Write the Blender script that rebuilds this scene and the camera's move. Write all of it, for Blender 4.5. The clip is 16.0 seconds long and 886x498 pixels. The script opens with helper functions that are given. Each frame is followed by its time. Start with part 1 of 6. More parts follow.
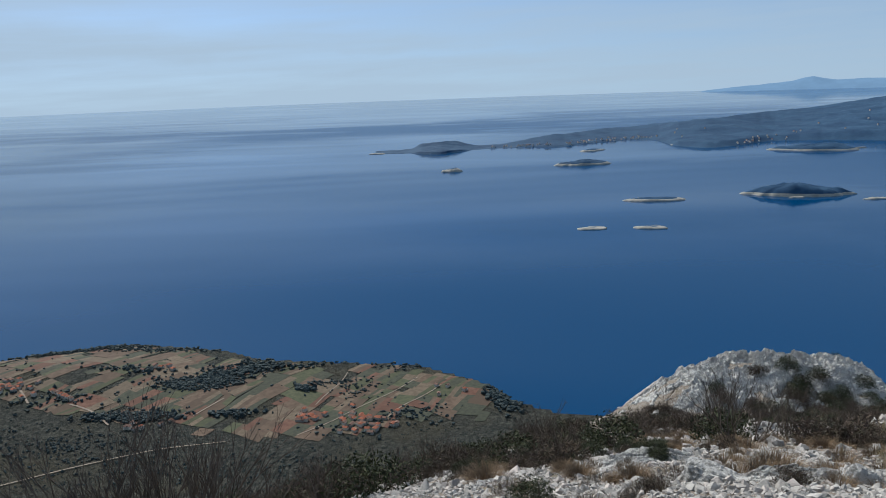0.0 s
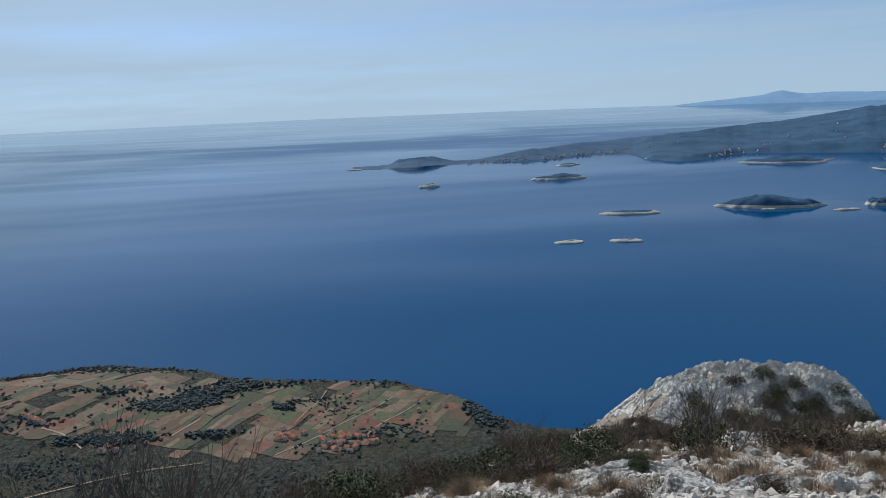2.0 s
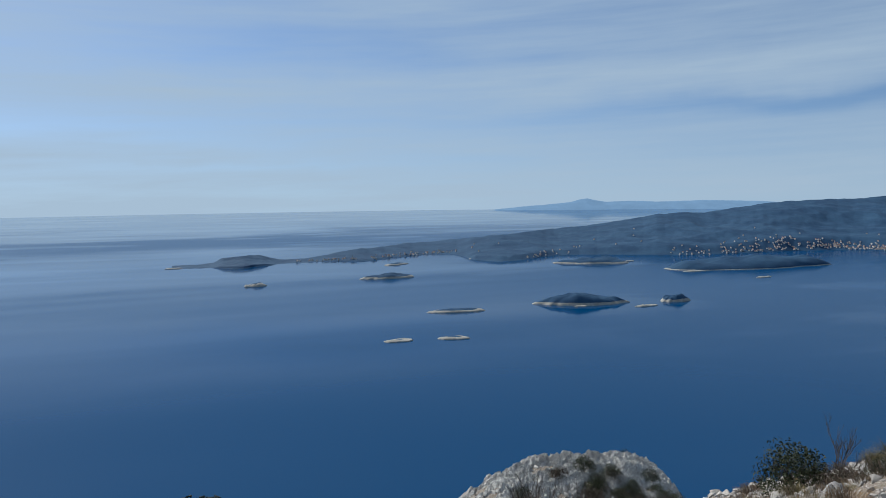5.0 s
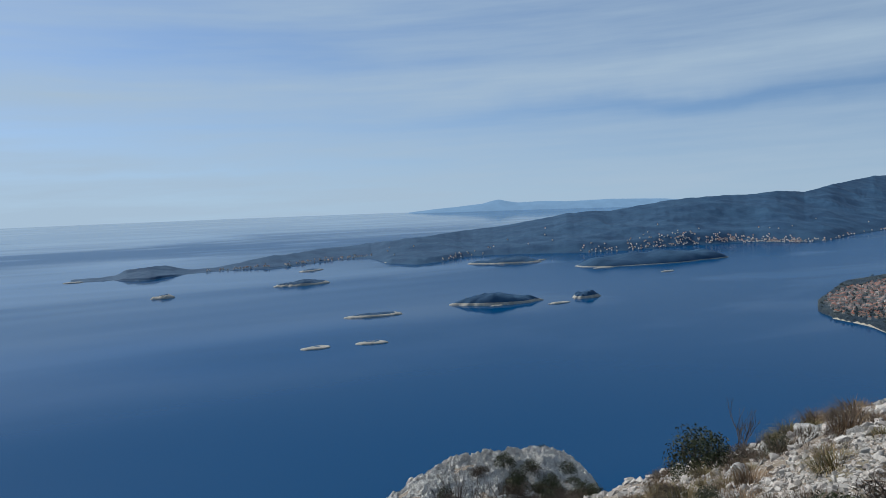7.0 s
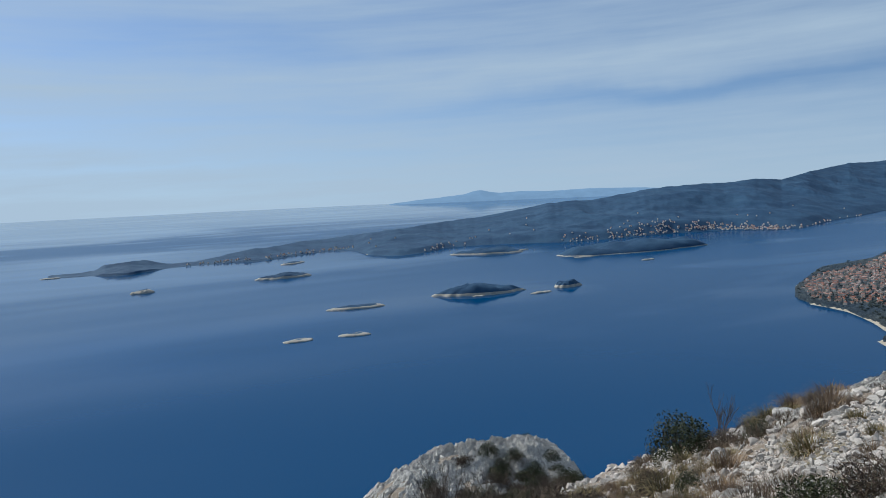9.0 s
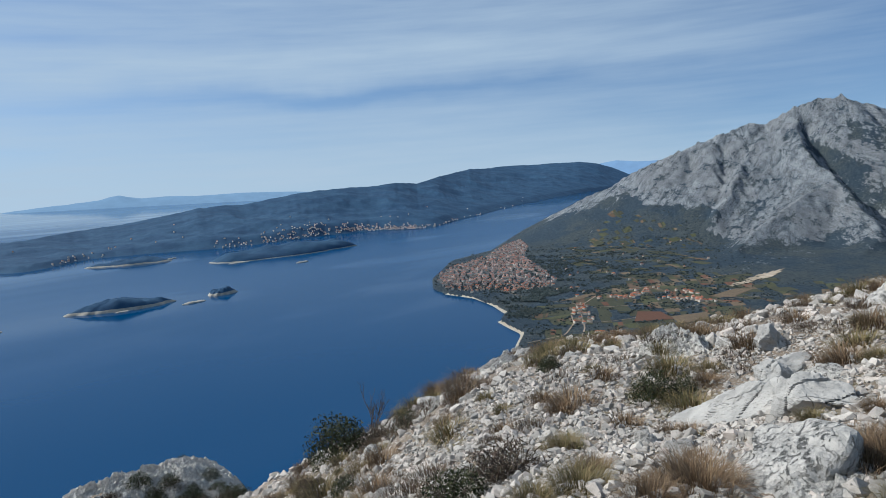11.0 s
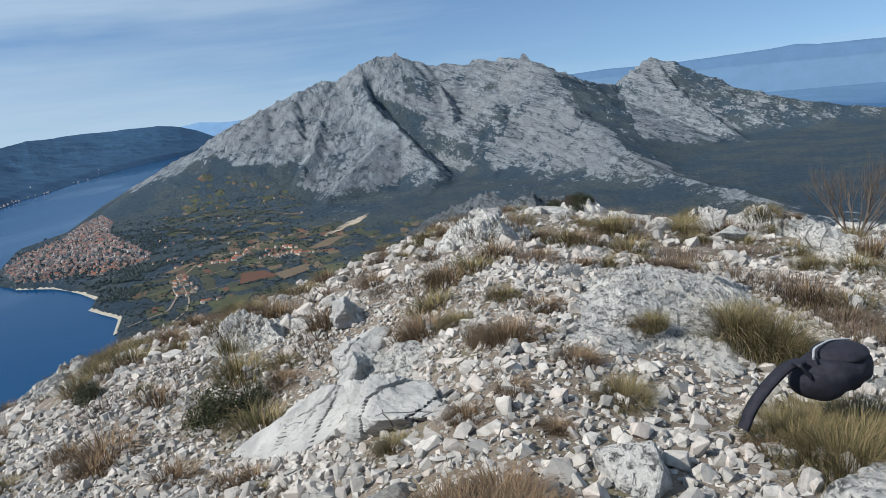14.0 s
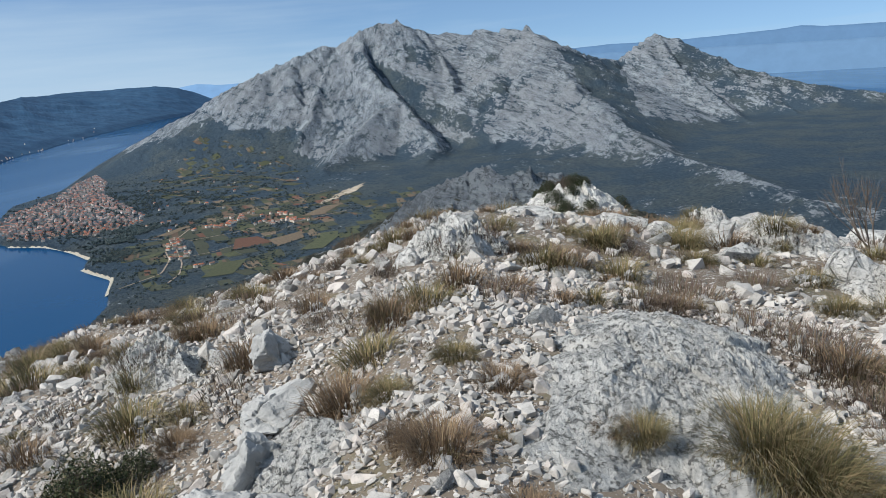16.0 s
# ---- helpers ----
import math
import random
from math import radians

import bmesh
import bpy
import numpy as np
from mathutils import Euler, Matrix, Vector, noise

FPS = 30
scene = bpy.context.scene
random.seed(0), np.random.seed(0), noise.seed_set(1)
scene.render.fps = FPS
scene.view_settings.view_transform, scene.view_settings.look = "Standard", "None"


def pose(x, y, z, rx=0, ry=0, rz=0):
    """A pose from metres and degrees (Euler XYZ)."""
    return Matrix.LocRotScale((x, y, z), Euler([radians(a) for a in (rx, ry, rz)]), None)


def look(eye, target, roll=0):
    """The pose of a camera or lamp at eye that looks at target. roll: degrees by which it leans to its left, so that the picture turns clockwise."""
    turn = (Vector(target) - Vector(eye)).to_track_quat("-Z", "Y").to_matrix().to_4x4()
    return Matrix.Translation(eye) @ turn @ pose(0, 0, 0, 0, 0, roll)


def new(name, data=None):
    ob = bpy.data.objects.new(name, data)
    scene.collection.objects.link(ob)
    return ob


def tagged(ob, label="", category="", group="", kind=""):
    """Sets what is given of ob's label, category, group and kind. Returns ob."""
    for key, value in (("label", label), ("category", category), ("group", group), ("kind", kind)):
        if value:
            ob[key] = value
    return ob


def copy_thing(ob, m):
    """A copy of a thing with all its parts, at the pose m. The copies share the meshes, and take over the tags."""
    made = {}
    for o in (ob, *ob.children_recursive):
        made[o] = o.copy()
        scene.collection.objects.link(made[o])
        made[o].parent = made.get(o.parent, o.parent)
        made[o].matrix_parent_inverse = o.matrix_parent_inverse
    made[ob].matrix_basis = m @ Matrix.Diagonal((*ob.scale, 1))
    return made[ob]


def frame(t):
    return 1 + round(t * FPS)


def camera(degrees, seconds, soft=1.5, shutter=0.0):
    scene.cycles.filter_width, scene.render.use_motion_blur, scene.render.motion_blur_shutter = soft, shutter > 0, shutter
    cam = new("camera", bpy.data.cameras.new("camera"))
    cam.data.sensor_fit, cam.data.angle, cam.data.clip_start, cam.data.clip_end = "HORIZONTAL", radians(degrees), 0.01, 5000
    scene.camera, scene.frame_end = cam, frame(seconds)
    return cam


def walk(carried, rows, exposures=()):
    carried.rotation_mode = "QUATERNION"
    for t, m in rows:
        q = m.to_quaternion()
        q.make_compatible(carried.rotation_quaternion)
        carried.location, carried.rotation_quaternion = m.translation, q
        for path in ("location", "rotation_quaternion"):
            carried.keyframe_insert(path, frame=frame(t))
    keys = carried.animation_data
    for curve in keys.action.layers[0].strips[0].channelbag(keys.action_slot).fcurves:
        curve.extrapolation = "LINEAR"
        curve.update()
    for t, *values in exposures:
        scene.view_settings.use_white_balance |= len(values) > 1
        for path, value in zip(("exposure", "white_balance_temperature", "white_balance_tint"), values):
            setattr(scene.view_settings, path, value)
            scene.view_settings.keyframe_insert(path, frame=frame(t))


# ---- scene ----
# ---------------------------------------------------------------- camera and walk
cam = camera(63.87, 16.0, soft=0.75)


def aim(x, y, z, yaw, pitch, roll):
    """A camera pose from its place, its turn to the left of +y, its tilt and its lean."""
    return pose(x, y, z, 0, 0, yaw) @ pose(0, 0, 0, 90 + pitch) @ pose(0, 0, 0, 0, 0, roll)


PATH = [
    (0.0, -1.72, -0.62, 1.66, 0.00, -13.11, -2.04),
    (0.5, -1.72, -0.62, 1.66, -1.79, -12.78, -1.72),
    (1.0, -1.72, -0.62, 1.66, -1.76, -12.44, -1.87),
    (1.5, -1.72, -0.62, 1.66, -1.82, -12.16, -2.11),
    (2.0, -1.72, -0.62, 1.66, -1.85, -11.95, -2.36),
    (2.5, -1.72, -0.62, 1.66, -1.70, -11.55, -2.36),
    (3.0, -1.72, -0.62, 1.66, -0.44, -11.23, -2.56),
    (3.5, -1.72, -0.62, 1.66, 0.52, -11.26, -2.37),
    (4.0, -1.72, -0.62, 1.66, 0.24, -11.07, -2.15),
    (4.5, -1.72, -0.62, 1.66, -7.53, -7.18, -1.03),
    (5.0, -1.72, -0.62, 1.66, -15.86, -4.34, -0.71),
    (5.2, -1.72, -0.62, 1.66, -18.80, -3.96, -0.77),
    (6.2, -1.72, -0.62, 1.66, -22.40, -4.05, -1.45),
    (7.5, -1.72, -0.62, 1.66, -22.79, -4.38, -2.07),
    (8.0, -1.72, -0.62, 1.66, -22.72, -4.73, -1.89),
    (9.2, -1.72, -0.62, 1.66, -24.60, -5.05, -2.80),
    (10.3, -1.69, -0.57, 1.66, -33.81, -5.34, -4.12),
    (10.5, -1.58, -0.45, 1.65, -38.60, -5.49, -3.58),
    (11.0, -1.31, -0.33, 1.66, -51.57, -5.88, -2.53),
    (11.5, -0.99, -0.23, 1.62, -52.20, -6.18, -4.74),
    (12.0, -0.78, -0.16, 1.60, -55.79, -7.58, -5.97),
    (12.5, -0.38, -0.01, 1.55, -66.84, -9.34, -7.16),
    (13.0, 0.00, 0.00, 1.50, -77.40, -10.97, -8.82),
    (13.5, 0.39, -0.04, 1.59, -78.15, -10.85, -7.92),
    (14.0, 0.81, -0.08, 1.56, -83.08, -11.29, -5.66),
    (14.5, 1.20, -0.17, 1.65, -84.41, -11.61, -6.19),
    (15.0, 1.68, -0.37, 1.68, -79.08, -13.10, -5.84),
    (15.5, 1.99, -0.41, 1.69, -77.71, -13.00, -3.82),
    (16.0, 2.48, -0.36, 1.74, -83.25, -13.62, -3.71),
]
EXPOSURES = [(t, stops, 6180, 8) for t, stops in ((0.0, 0.0), (4.0, 0.0), (5.0, -0.08), (8.0, -0.05), (11.0, 0.10), (12.5, 0.20), (14.0, 0.22), (16.0, 0.27))]
walk(cam, [(t, aim(*row)) for t, *row in PATH], EXPOSURES)

# ---------------------------------------------------------------- sky and sun
SUN_BEARING, SUN_HEIGHT = -30.0, 43.0      # degrees clockwise from +y, degrees over the horizon


def build_sky():
    world = bpy.data.worlds.new("sky")
    scene.world = world
    world.use_nodes = True
    n, l = world.node_tree.nodes, world.node_tree.links
    n.clear()
    out, bg = n.new("ShaderNodeOutputWorld"), n.new("ShaderNodeBackground")
    bg.inputs["Strength"].default_value = 0.10
    tc, sep = n.new("ShaderNodeTexCoord"), n.new("ShaderNodeSeparateXYZ")
    l.new(tc.outputs["Generated"], sep.inputs[0])

    def m(op, a, b=None, c=None):
        node = n.new("ShaderNodeMath")
        node.operation = op
        for k, v in enumerate((a, b, c)):
            if v is None:
                continue
            if isinstance(v, (int, float)):
                node.inputs[k].default_value = v
            else:
                l.new(v, node.inputs[k])
        return node.outputs[0]

    x, y, z = sep.outputs
    up = m("MULTIPLY_ADD", m("MAXIMUM", z, 0.0), 0.95, 0.10)
    comb = n.new("ShaderNodeCombineXYZ")
    for k, v in enumerate((x, y, up)):
        l.new(v, comb.inputs[k])
    sky = n.new("ShaderNodeTexSky")
    sky.sky_type, sky.sun_disc = "NISHITA", False
    sky.sun_elevation, sky.sun_rotation = radians(SUN_HEIGHT), radians(SUN_BEARING)
    sky.altitude, sky.air_density, sky.dust_density, sky.ozone_density = 400, 1.0, 0.5, 4.0
    l.new(comb.outputs[0], sky.inputs["Vector"])
    # thin high cloud in long level streaks, by bearing and height in degrees
    turn = m("MULTIPLY", m("ARCTAN2", x, y), 57.2958)
    high = m("MULTIPLY", m("ARCSINE", z), 57.2958)

    def grain(su, sv, scale, seed, tilt=0.0):
        at_ = n.new("ShaderNodeCombineXYZ")
        l.new(m("MULTIPLY", turn, su), at_.inputs[0])
        l.new(m("MULTIPLY", m("MULTIPLY_ADD", turn, tilt, high), sv), at_.inputs[1])
        at_.inputs[2].default_value = seed
        nz = n.new("ShaderNodeTexNoise")
        nz.inputs["Scale"].default_value, nz.inputs["Detail"].default_value, nz.inputs["Roughness"].default_value = scale, 5, 0.55
        l.new(at_.outputs[0], nz.inputs["Vector"])
        return m("SUBTRACT", nz.outputs["Fac"], 0.5)

    def bump(v, centre, width):
        q = m("DIVIDE", m("SUBTRACT", v, centre), width)
        return m("EXPONENT", m("MULTIPLY", m("MULTIPLY", q, q), -1.0))

    sway = m("MULTIPLY", grain(0.05, 0.05, 1.0, 3.0), 5.0)
    level = m("ADD", high, sway)
    cover = m("MULTIPLY_ADD", grain(0.045, 0.42, 1.0, 8.0, -0.02), 0.9, 0.50)
    cover = m("MULTIPLY_ADD", grain(0.11, 1.5, 1.0, 15.0, -0.03), 0.42, cover)
    for gain, b0, bw, e0, rise, ew in ((-0.22, -22, 16, 4.9, 0.012, 0.6), (0.35, -36, 12, 7.0, 0.0, 4.0), (-0.46, 45, 17, 6.4, 0.022, 0.75), (-0.16, 5, 16, 2.3, 0.02, 0.35), (-0.32, 2, 15, 11.6, 0.0, 1.8),
                                       (0.30, 33, 20, 8.6, 0.03, 1.5), (0.22, 0, 18, 8.0, 0.03, 1.2), (0.20, -18, 22, 3.0, 0.0, 1.0), (0.22, 62, 18, 9.4, 0.0, 1.6), (-0.22, 95, 26, 9.0, 0.0, 5.0), (-0.16, 68, 14, 4.2, 0.0, 2.2), (-0.70, 108, 30, 5.0, 0.0, 9.0)):
        centre = m("MULTIPLY_ADD", m("SUBTRACT", turn, b0), rise, e0)
        cover = m("MULTIPLY_ADD", m("MULTIPLY", bump(turn, b0, bw), bump(level, centre, ew)), gain, cover)
    low = n.new("ShaderNodeMapRange")
    low.interpolation_type = "SMOOTHSTEP"
    low.inputs["From Min"].default_value, low.inputs["From Max"].default_value = -2.0, 6.0
    low.inputs["To Min"].default_value, low.inputs["To Max"].default_value = 0.42, 0.0
    l.new(high, low.inputs["Value"])
    cover = m("MINIMUM", m("MAXIMUM", m("ADD", cover, low.outputs[0]), 0.0), 0.92)
    mix = n.new("ShaderNodeMix")
    mix.data_type = "RGBA"
    l.new(cover, mix.inputs["Factor"])
    l.new(sky.outputs[0], mix.inputs["A"])
    mix.inputs["B"].default_value = (4.15, 5.25, 6.4, 1)
    l.new(mix.outputs["Result"], bg.inputs[0])
    l.new(bg.outputs[0], out.inputs[0])


build_sky()
lamp = bpy.data.lights.new("sun", "SUN")
lamp.energy, lamp.angle, lamp.color = 5.0, radians(0.6), (1.0, 0.94, 0.85)
sun = new("sun", lamp)
_b, _h = radians(SUN_BEARING), radians(SUN_HEIGHT)
sun.matrix_world = look((0, 0, 60), (-math.sin(_b) * math.cos(_h) * 100, -math.cos(_b) * math.cos(_h) * 100, 60 - math.sin(_h) * 100))


# ---------------------------------------------------------------- materials


class Nodes:
    """A small hand for node materials."""

    def __init__(self, name):
        self.mat = bpy.data.materials.new(name)
        self.mat.use_nodes = True
        self.n, self.l = self.mat.node_tree.nodes, self.mat.node_tree.links
        self.bsdf = self.n["Principled BSDF"]
        self.where = self.n.new("ShaderNodeTexCoord").outputs["Object"]

    def put(self, socket, value):
        if hasattr(value, "is_output"):
            self.l.new(value, socket)
        else:
            socket.default_value = value

    def math(self, op, a, b=0.0):
        k = self.n.new("ShaderNodeMath")
        k.operation = op
        self.put(k.inputs[0], a)
        self.put(k.inputs[1], b)
        return k.outputs[0]

    def scaled(self, v, s):
        k = self.n.new("ShaderNodeMapping")
        self.l.new(v, k.inputs[0])
        k.inputs["Scale"].default_value = s
        return k.outputs[0]

    def noise(self, scale, detail=4.0, rough=0.55, where=None, distort=0.0):
        k = self.n.new("ShaderNodeTexNoise")
        self.l.new(where or self.where, k.inputs["Vector"])
        k.inputs["Scale"].default_value, k.inputs["Detail"].default_value = scale, detail
        k.inputs["Roughness"].default_value, k.inputs["Distortion"].default_value = rough, distort
        return k.outputs["Fac"]

    def cells(self, scale, feature="F1", out="Distance", where=None, rand=1.0):
        k = self.n.new("ShaderNodeTexVoronoi")
        self.l.new(where or self.where, k.inputs["Vector"])
        k.feature = feature
        k.inputs["Scale"].default_value, k.inputs["Randomness"].default_value = scale, rand
        return k.outputs[out]

    def ramp(self, v, lo, hi, a=0.0, b=1.0):
        k = self.n.new("ShaderNodeMapRange")
        k.interpolation_type = "SMOOTHSTEP"
        self.put(k.inputs["Value"], v)
        for name, x in (("From Min", lo), ("From Max", hi), ("To Min", a), ("To Max", b)):
            k.inputs[name].default_value = x
        return k.outputs[0]

    def mix(self, f, a, b):
        k = self.n.new("ShaderNodeMix")
        k.data_type = "RGBA"
        self.put(k.inputs["Factor"], f)
        self.put(k.inputs["A"], a if hasattr(a, "is_output") else (*a, 1))
        self.put(k.inputs["B"], b if hasattr(b, "is_output") else (*b, 1))
        return k.outputs["Result"]

    def random(self):
        return self.n.new("ShaderNodeObjectInfo").outputs["Random"]

    def island(self):
        return self.n.new("ShaderNodeNewGeometry").outputs["Random Per Island"]

    def steep(self):
        g = self.n.new("ShaderNodeSeparateXYZ")
        self.l.new(self.n.new("ShaderNodeNewGeometry").outputs["Normal"], g.inputs[0])
        return g.outputs[2]

    def bump(self, h, strength, distance):
        k = self.n.new("ShaderNodeBump")
        k.inputs["Strength"].default_value, k.inputs["Distance"].default_value = strength, distance
        self.l.new(h, k.inputs["Height"])
        self.l.new(k.outputs[0], self.bsdf.inputs["Normal"])
        return k

    def done(self, colour, rough=0.9, spec=0.3):
        self.put(self.bsdf.inputs["Base Color"], colour if hasattr(colour, "is_output") else (*colour, 1))
        self.put(self.bsdf.inputs["Roughness"], rough)
        self.bsdf.inputs["Specular IOR Level"].default_value = spec
        return self.mat


def mat_sea():
    k = Nodes("sea_water")
    flat = k.scaled(k.where, (1, 1, 0))
    along = k.n.new("ShaderNodeMapping")
    k.l.new(flat, along.inputs[0])
    along.inputs["Rotation"].default_value = (0, 0, radians(-28))
    along.inputs["Scale"].default_value = (0.30, 1, 1)
    slick = k.ramp(k.noise(0.006, 5, 0.6, along.outputs[0], 0.6), 0.46, 0.64)
    big = k.noise(0.0016, 3, 0.5, along.outputs[0])
    deep = k.mix(k.ramp(big, 0.35, 0.7), (0.000, 0.036, 0.106), (0.000, 0.042, 0.124))
    spot = k.n.new("ShaderNodeSeparateXYZ")
    k.l.new(k.where, spot.inputs[0])
    calm = k.math("MULTIPLY", k.ramp(spot.outputs[0], 700, 0), k.ramp(k.noise(0.0011, 4, 0.6, along.outputs[0], 0.5), 0.36, 0.56))
    out = k.n.new("ShaderNodeVectorMath")
    out.operation = "LENGTH"
    k.l.new(flat, out.inputs[0])
    calm = k.math("MAXIMUM", calm, k.ramp(out.outputs["Value"], 1300, 3200))
    waves = k.noise(0.55, 3, 0.6, flat)
    k.bump(waves, 0.35, 0.12)
    k.bsdf.inputs["IOR"].default_value = 1.333
    k.put(k.bsdf.inputs["Coat Weight"], k.math("ADD", k.ramp(calm, 0, 1, 0.54, 0.84), k.math("MULTIPLY", slick, 0.08)))
    k.bsdf.inputs["Coat IOR"].default_value = 1.333
    k.put(k.bsdf.inputs["Coat Roughness"], k.ramp(k.math("ADD", slick, k.math("MULTIPLY", calm, 1.2)), 0.1, 1.4, 0.17, 0.05))
    swell = k.n.new("ShaderNodeBump")
    swell.inputs["Strength"].default_value, swell.inputs["Distance"].default_value = 0.22, 0.10
    k.l.new(k.noise(0.35, 4, 0.6, flat), swell.inputs["Height"])
    k.l.new(swell.outputs[0], k.bsdf.inputs["Coat Normal"])
    return k.done(deep, 0.5, 0.0)


def mat_limestone(name="limestone", scale=1.0, warm=0.0):
    """Weathered pale karst rock: chalky faces, grey lichen, dark pits and cracks."""
    k = Nodes(name)
    patch = k.noise(1.7 / scale, 5, 0.6)
    grain = k.noise(26 / scale, 6, 0.7)
    lichen = k.ramp(k.noise(6.5 / scale, 9, 0.76, distort=0.4), 0.45, 0.56)
    pits = k.ramp(k.noise(15 / scale, 10, 0.84, distort=1.0), 0.53, 0.62)
    crack = k.ramp(k.cells(2.3 / scale, "DISTANCE_TO_EDGE"), 0.0, 0.022, 1, 0)
    crack = k.math("MULTIPLY", crack, k.ramp(patch, 0.42, 0.6))
    c = k.mix(k.ramp(patch, 0.3, 0.7), (0.41 + warm, 0.40, 0.38 - warm / 2), (0.54 + warm, 0.52, 0.49))
    c = k.mix(k.math("MULTIPLY", lichen, 0.62), c, (0.22, 0.225, 0.22))
    c = k.mix(k.math("MULTIPLY", pits, 0.72), c, (0.085, 0.082, 0.075))
    c = k.mix(k.math("MULTIPLY", crack, 0.6), c, (0.10, 0.095, 0.085))
    c = k.mix(k.math("MULTIPLY", k.random(), 0.22), c, (0.30, 0.285, 0.265))
    c = k.mix(k.ramp(grain, 0.35, 0.75, 0.0, 0.25), c, (0.58, 0.565, 0.54))
    h = k.math("ADD", k.math("MULTIPLY", grain, 0.5), k.math("MULTIPLY", pits, -0.6))
    h = k.math("SUBTRACT", h, k.math("MULTIPLY", crack, 0.7))
    k.bump(h, 1.0, 0.05 * scale)
    return k.done(c, 0.92, 0.2)


def mat_karst():
    """Bare bedrock: grey weathered skin with fine dark pits, white where it broke."""
    k = Nodes("grey_karst")
    patch = k.noise(2.6, 8, 0.7)
    skin = k.mix(k.ramp(k.noise(5.0, 9, 0.75), 0.36, 0.56), (0.30, 0.295, 0.28), (0.62, 0.60, 0.565))
    c = k.mix(k.ramp(patch, 0.50, 0.66), skin, (0.33, 0.33, 0.318))
    fine = k.noise(38, 8, 0.8)
    pits = k.ramp(k.noise(17, 10, 0.8), 0.535, 0.58)
    c = k.mix(k.ramp(fine, 0.44, 0.6, 0, 0.5), c, (0.64, 0.625, 0.595))
    c = k.mix(k.math("MULTIPLY", pits, 0.75), c, (0.09, 0.088, 0.08))
    warm = k.ramp(k.noise(1.6, 5, 0.6), 0.58, 0.72, 0, 0.3)
    c = k.mix(warm, c, (0.40, 0.35, 0.29))
    k.bump(k.math("SUBTRACT", k.math("MULTIPLY", fine, 0.8), k.math("MULTIPLY", pits, 0.9)), 1.0, 0.05)
    return k.done(c, 0.93, 0.2)


def mat_slab():
    """Smooth pale slabs: chalky grey-white skin, a few dark cracks, lichen rings and warm stains."""
    k = Nodes("pale_slab")
    c = k.mix(k.ramp(k.noise(2.2, 6, 0.6), 0.35, 0.65), (0.25, 0.248, 0.24), (0.40, 0.392, 0.375))
    c = k.mix(k.ramp(k.noise(8, 8, 0.75), 0.50, 0.62, 0, 0.5), c, (0.30, 0.30, 0.29))
    bent = k.scaled(k.where, (1, 1, 2.2))
    crack = k.ramp(k.cells(2.6, "DISTANCE_TO_EDGE", where=bent), 0.0, 0.016, 1, 0)
    crack = k.math("MULTIPLY", crack, k.ramp(k.noise(3.0, 4, 0.6), 0.55, 0.60))
    c = k.mix(k.math("MULTIPLY", crack, 0.6), c, (0.07, 0.065, 0.06))
    c = k.mix(k.ramp(k.noise(24, 8, 0.8), 0.58, 0.64, 0, 0.6), c, (0.13, 0.128, 0.12))
    c = k.mix(k.ramp(k.noise(1.3, 4, 0.6), 0.56, 0.7, 0, 0.35), c, (0.42, 0.36, 0.30))
    g = k.noise(30, 6, 0.7)
    k.bump(k.math("SUBTRACT", k.math("MULTIPLY", g, 0.4), crack), 0.8, 0.03)
    return k.done(c, 0.92, 0.2)


def mat_stones():
    """Loose rubble: every stone its own pale, pinkish or grey tone."""
    k = Nodes("limestone_rubble")
    i = k.island()
    c = k.mix(i, (0.47, 0.44, 0.405), (0.21, 0.20, 0.185))
    c = k.mix(k.ramp(k.math("FRACT", k.math("MULTIPLY", i, 7.3)), 0.6, 1.0, 0, 0.6), c, (0.48, 0.41, 0.365))
    g = k.noise(30, 6, 0.7)
    c = k.mix(k.ramp(k.noise(9, 9, 0.78), 0.47, 0.62, 0, 0.6), c, (0.20, 0.195, 0.18))
    c = k.mix(k.ramp(g, 0.35, 0.75, 0, 0.22), c, (0.60, 0.58, 0.545))
    k.bump(g, 0.6, 0.012)
    return k.done(c, 0.93, 0.2)


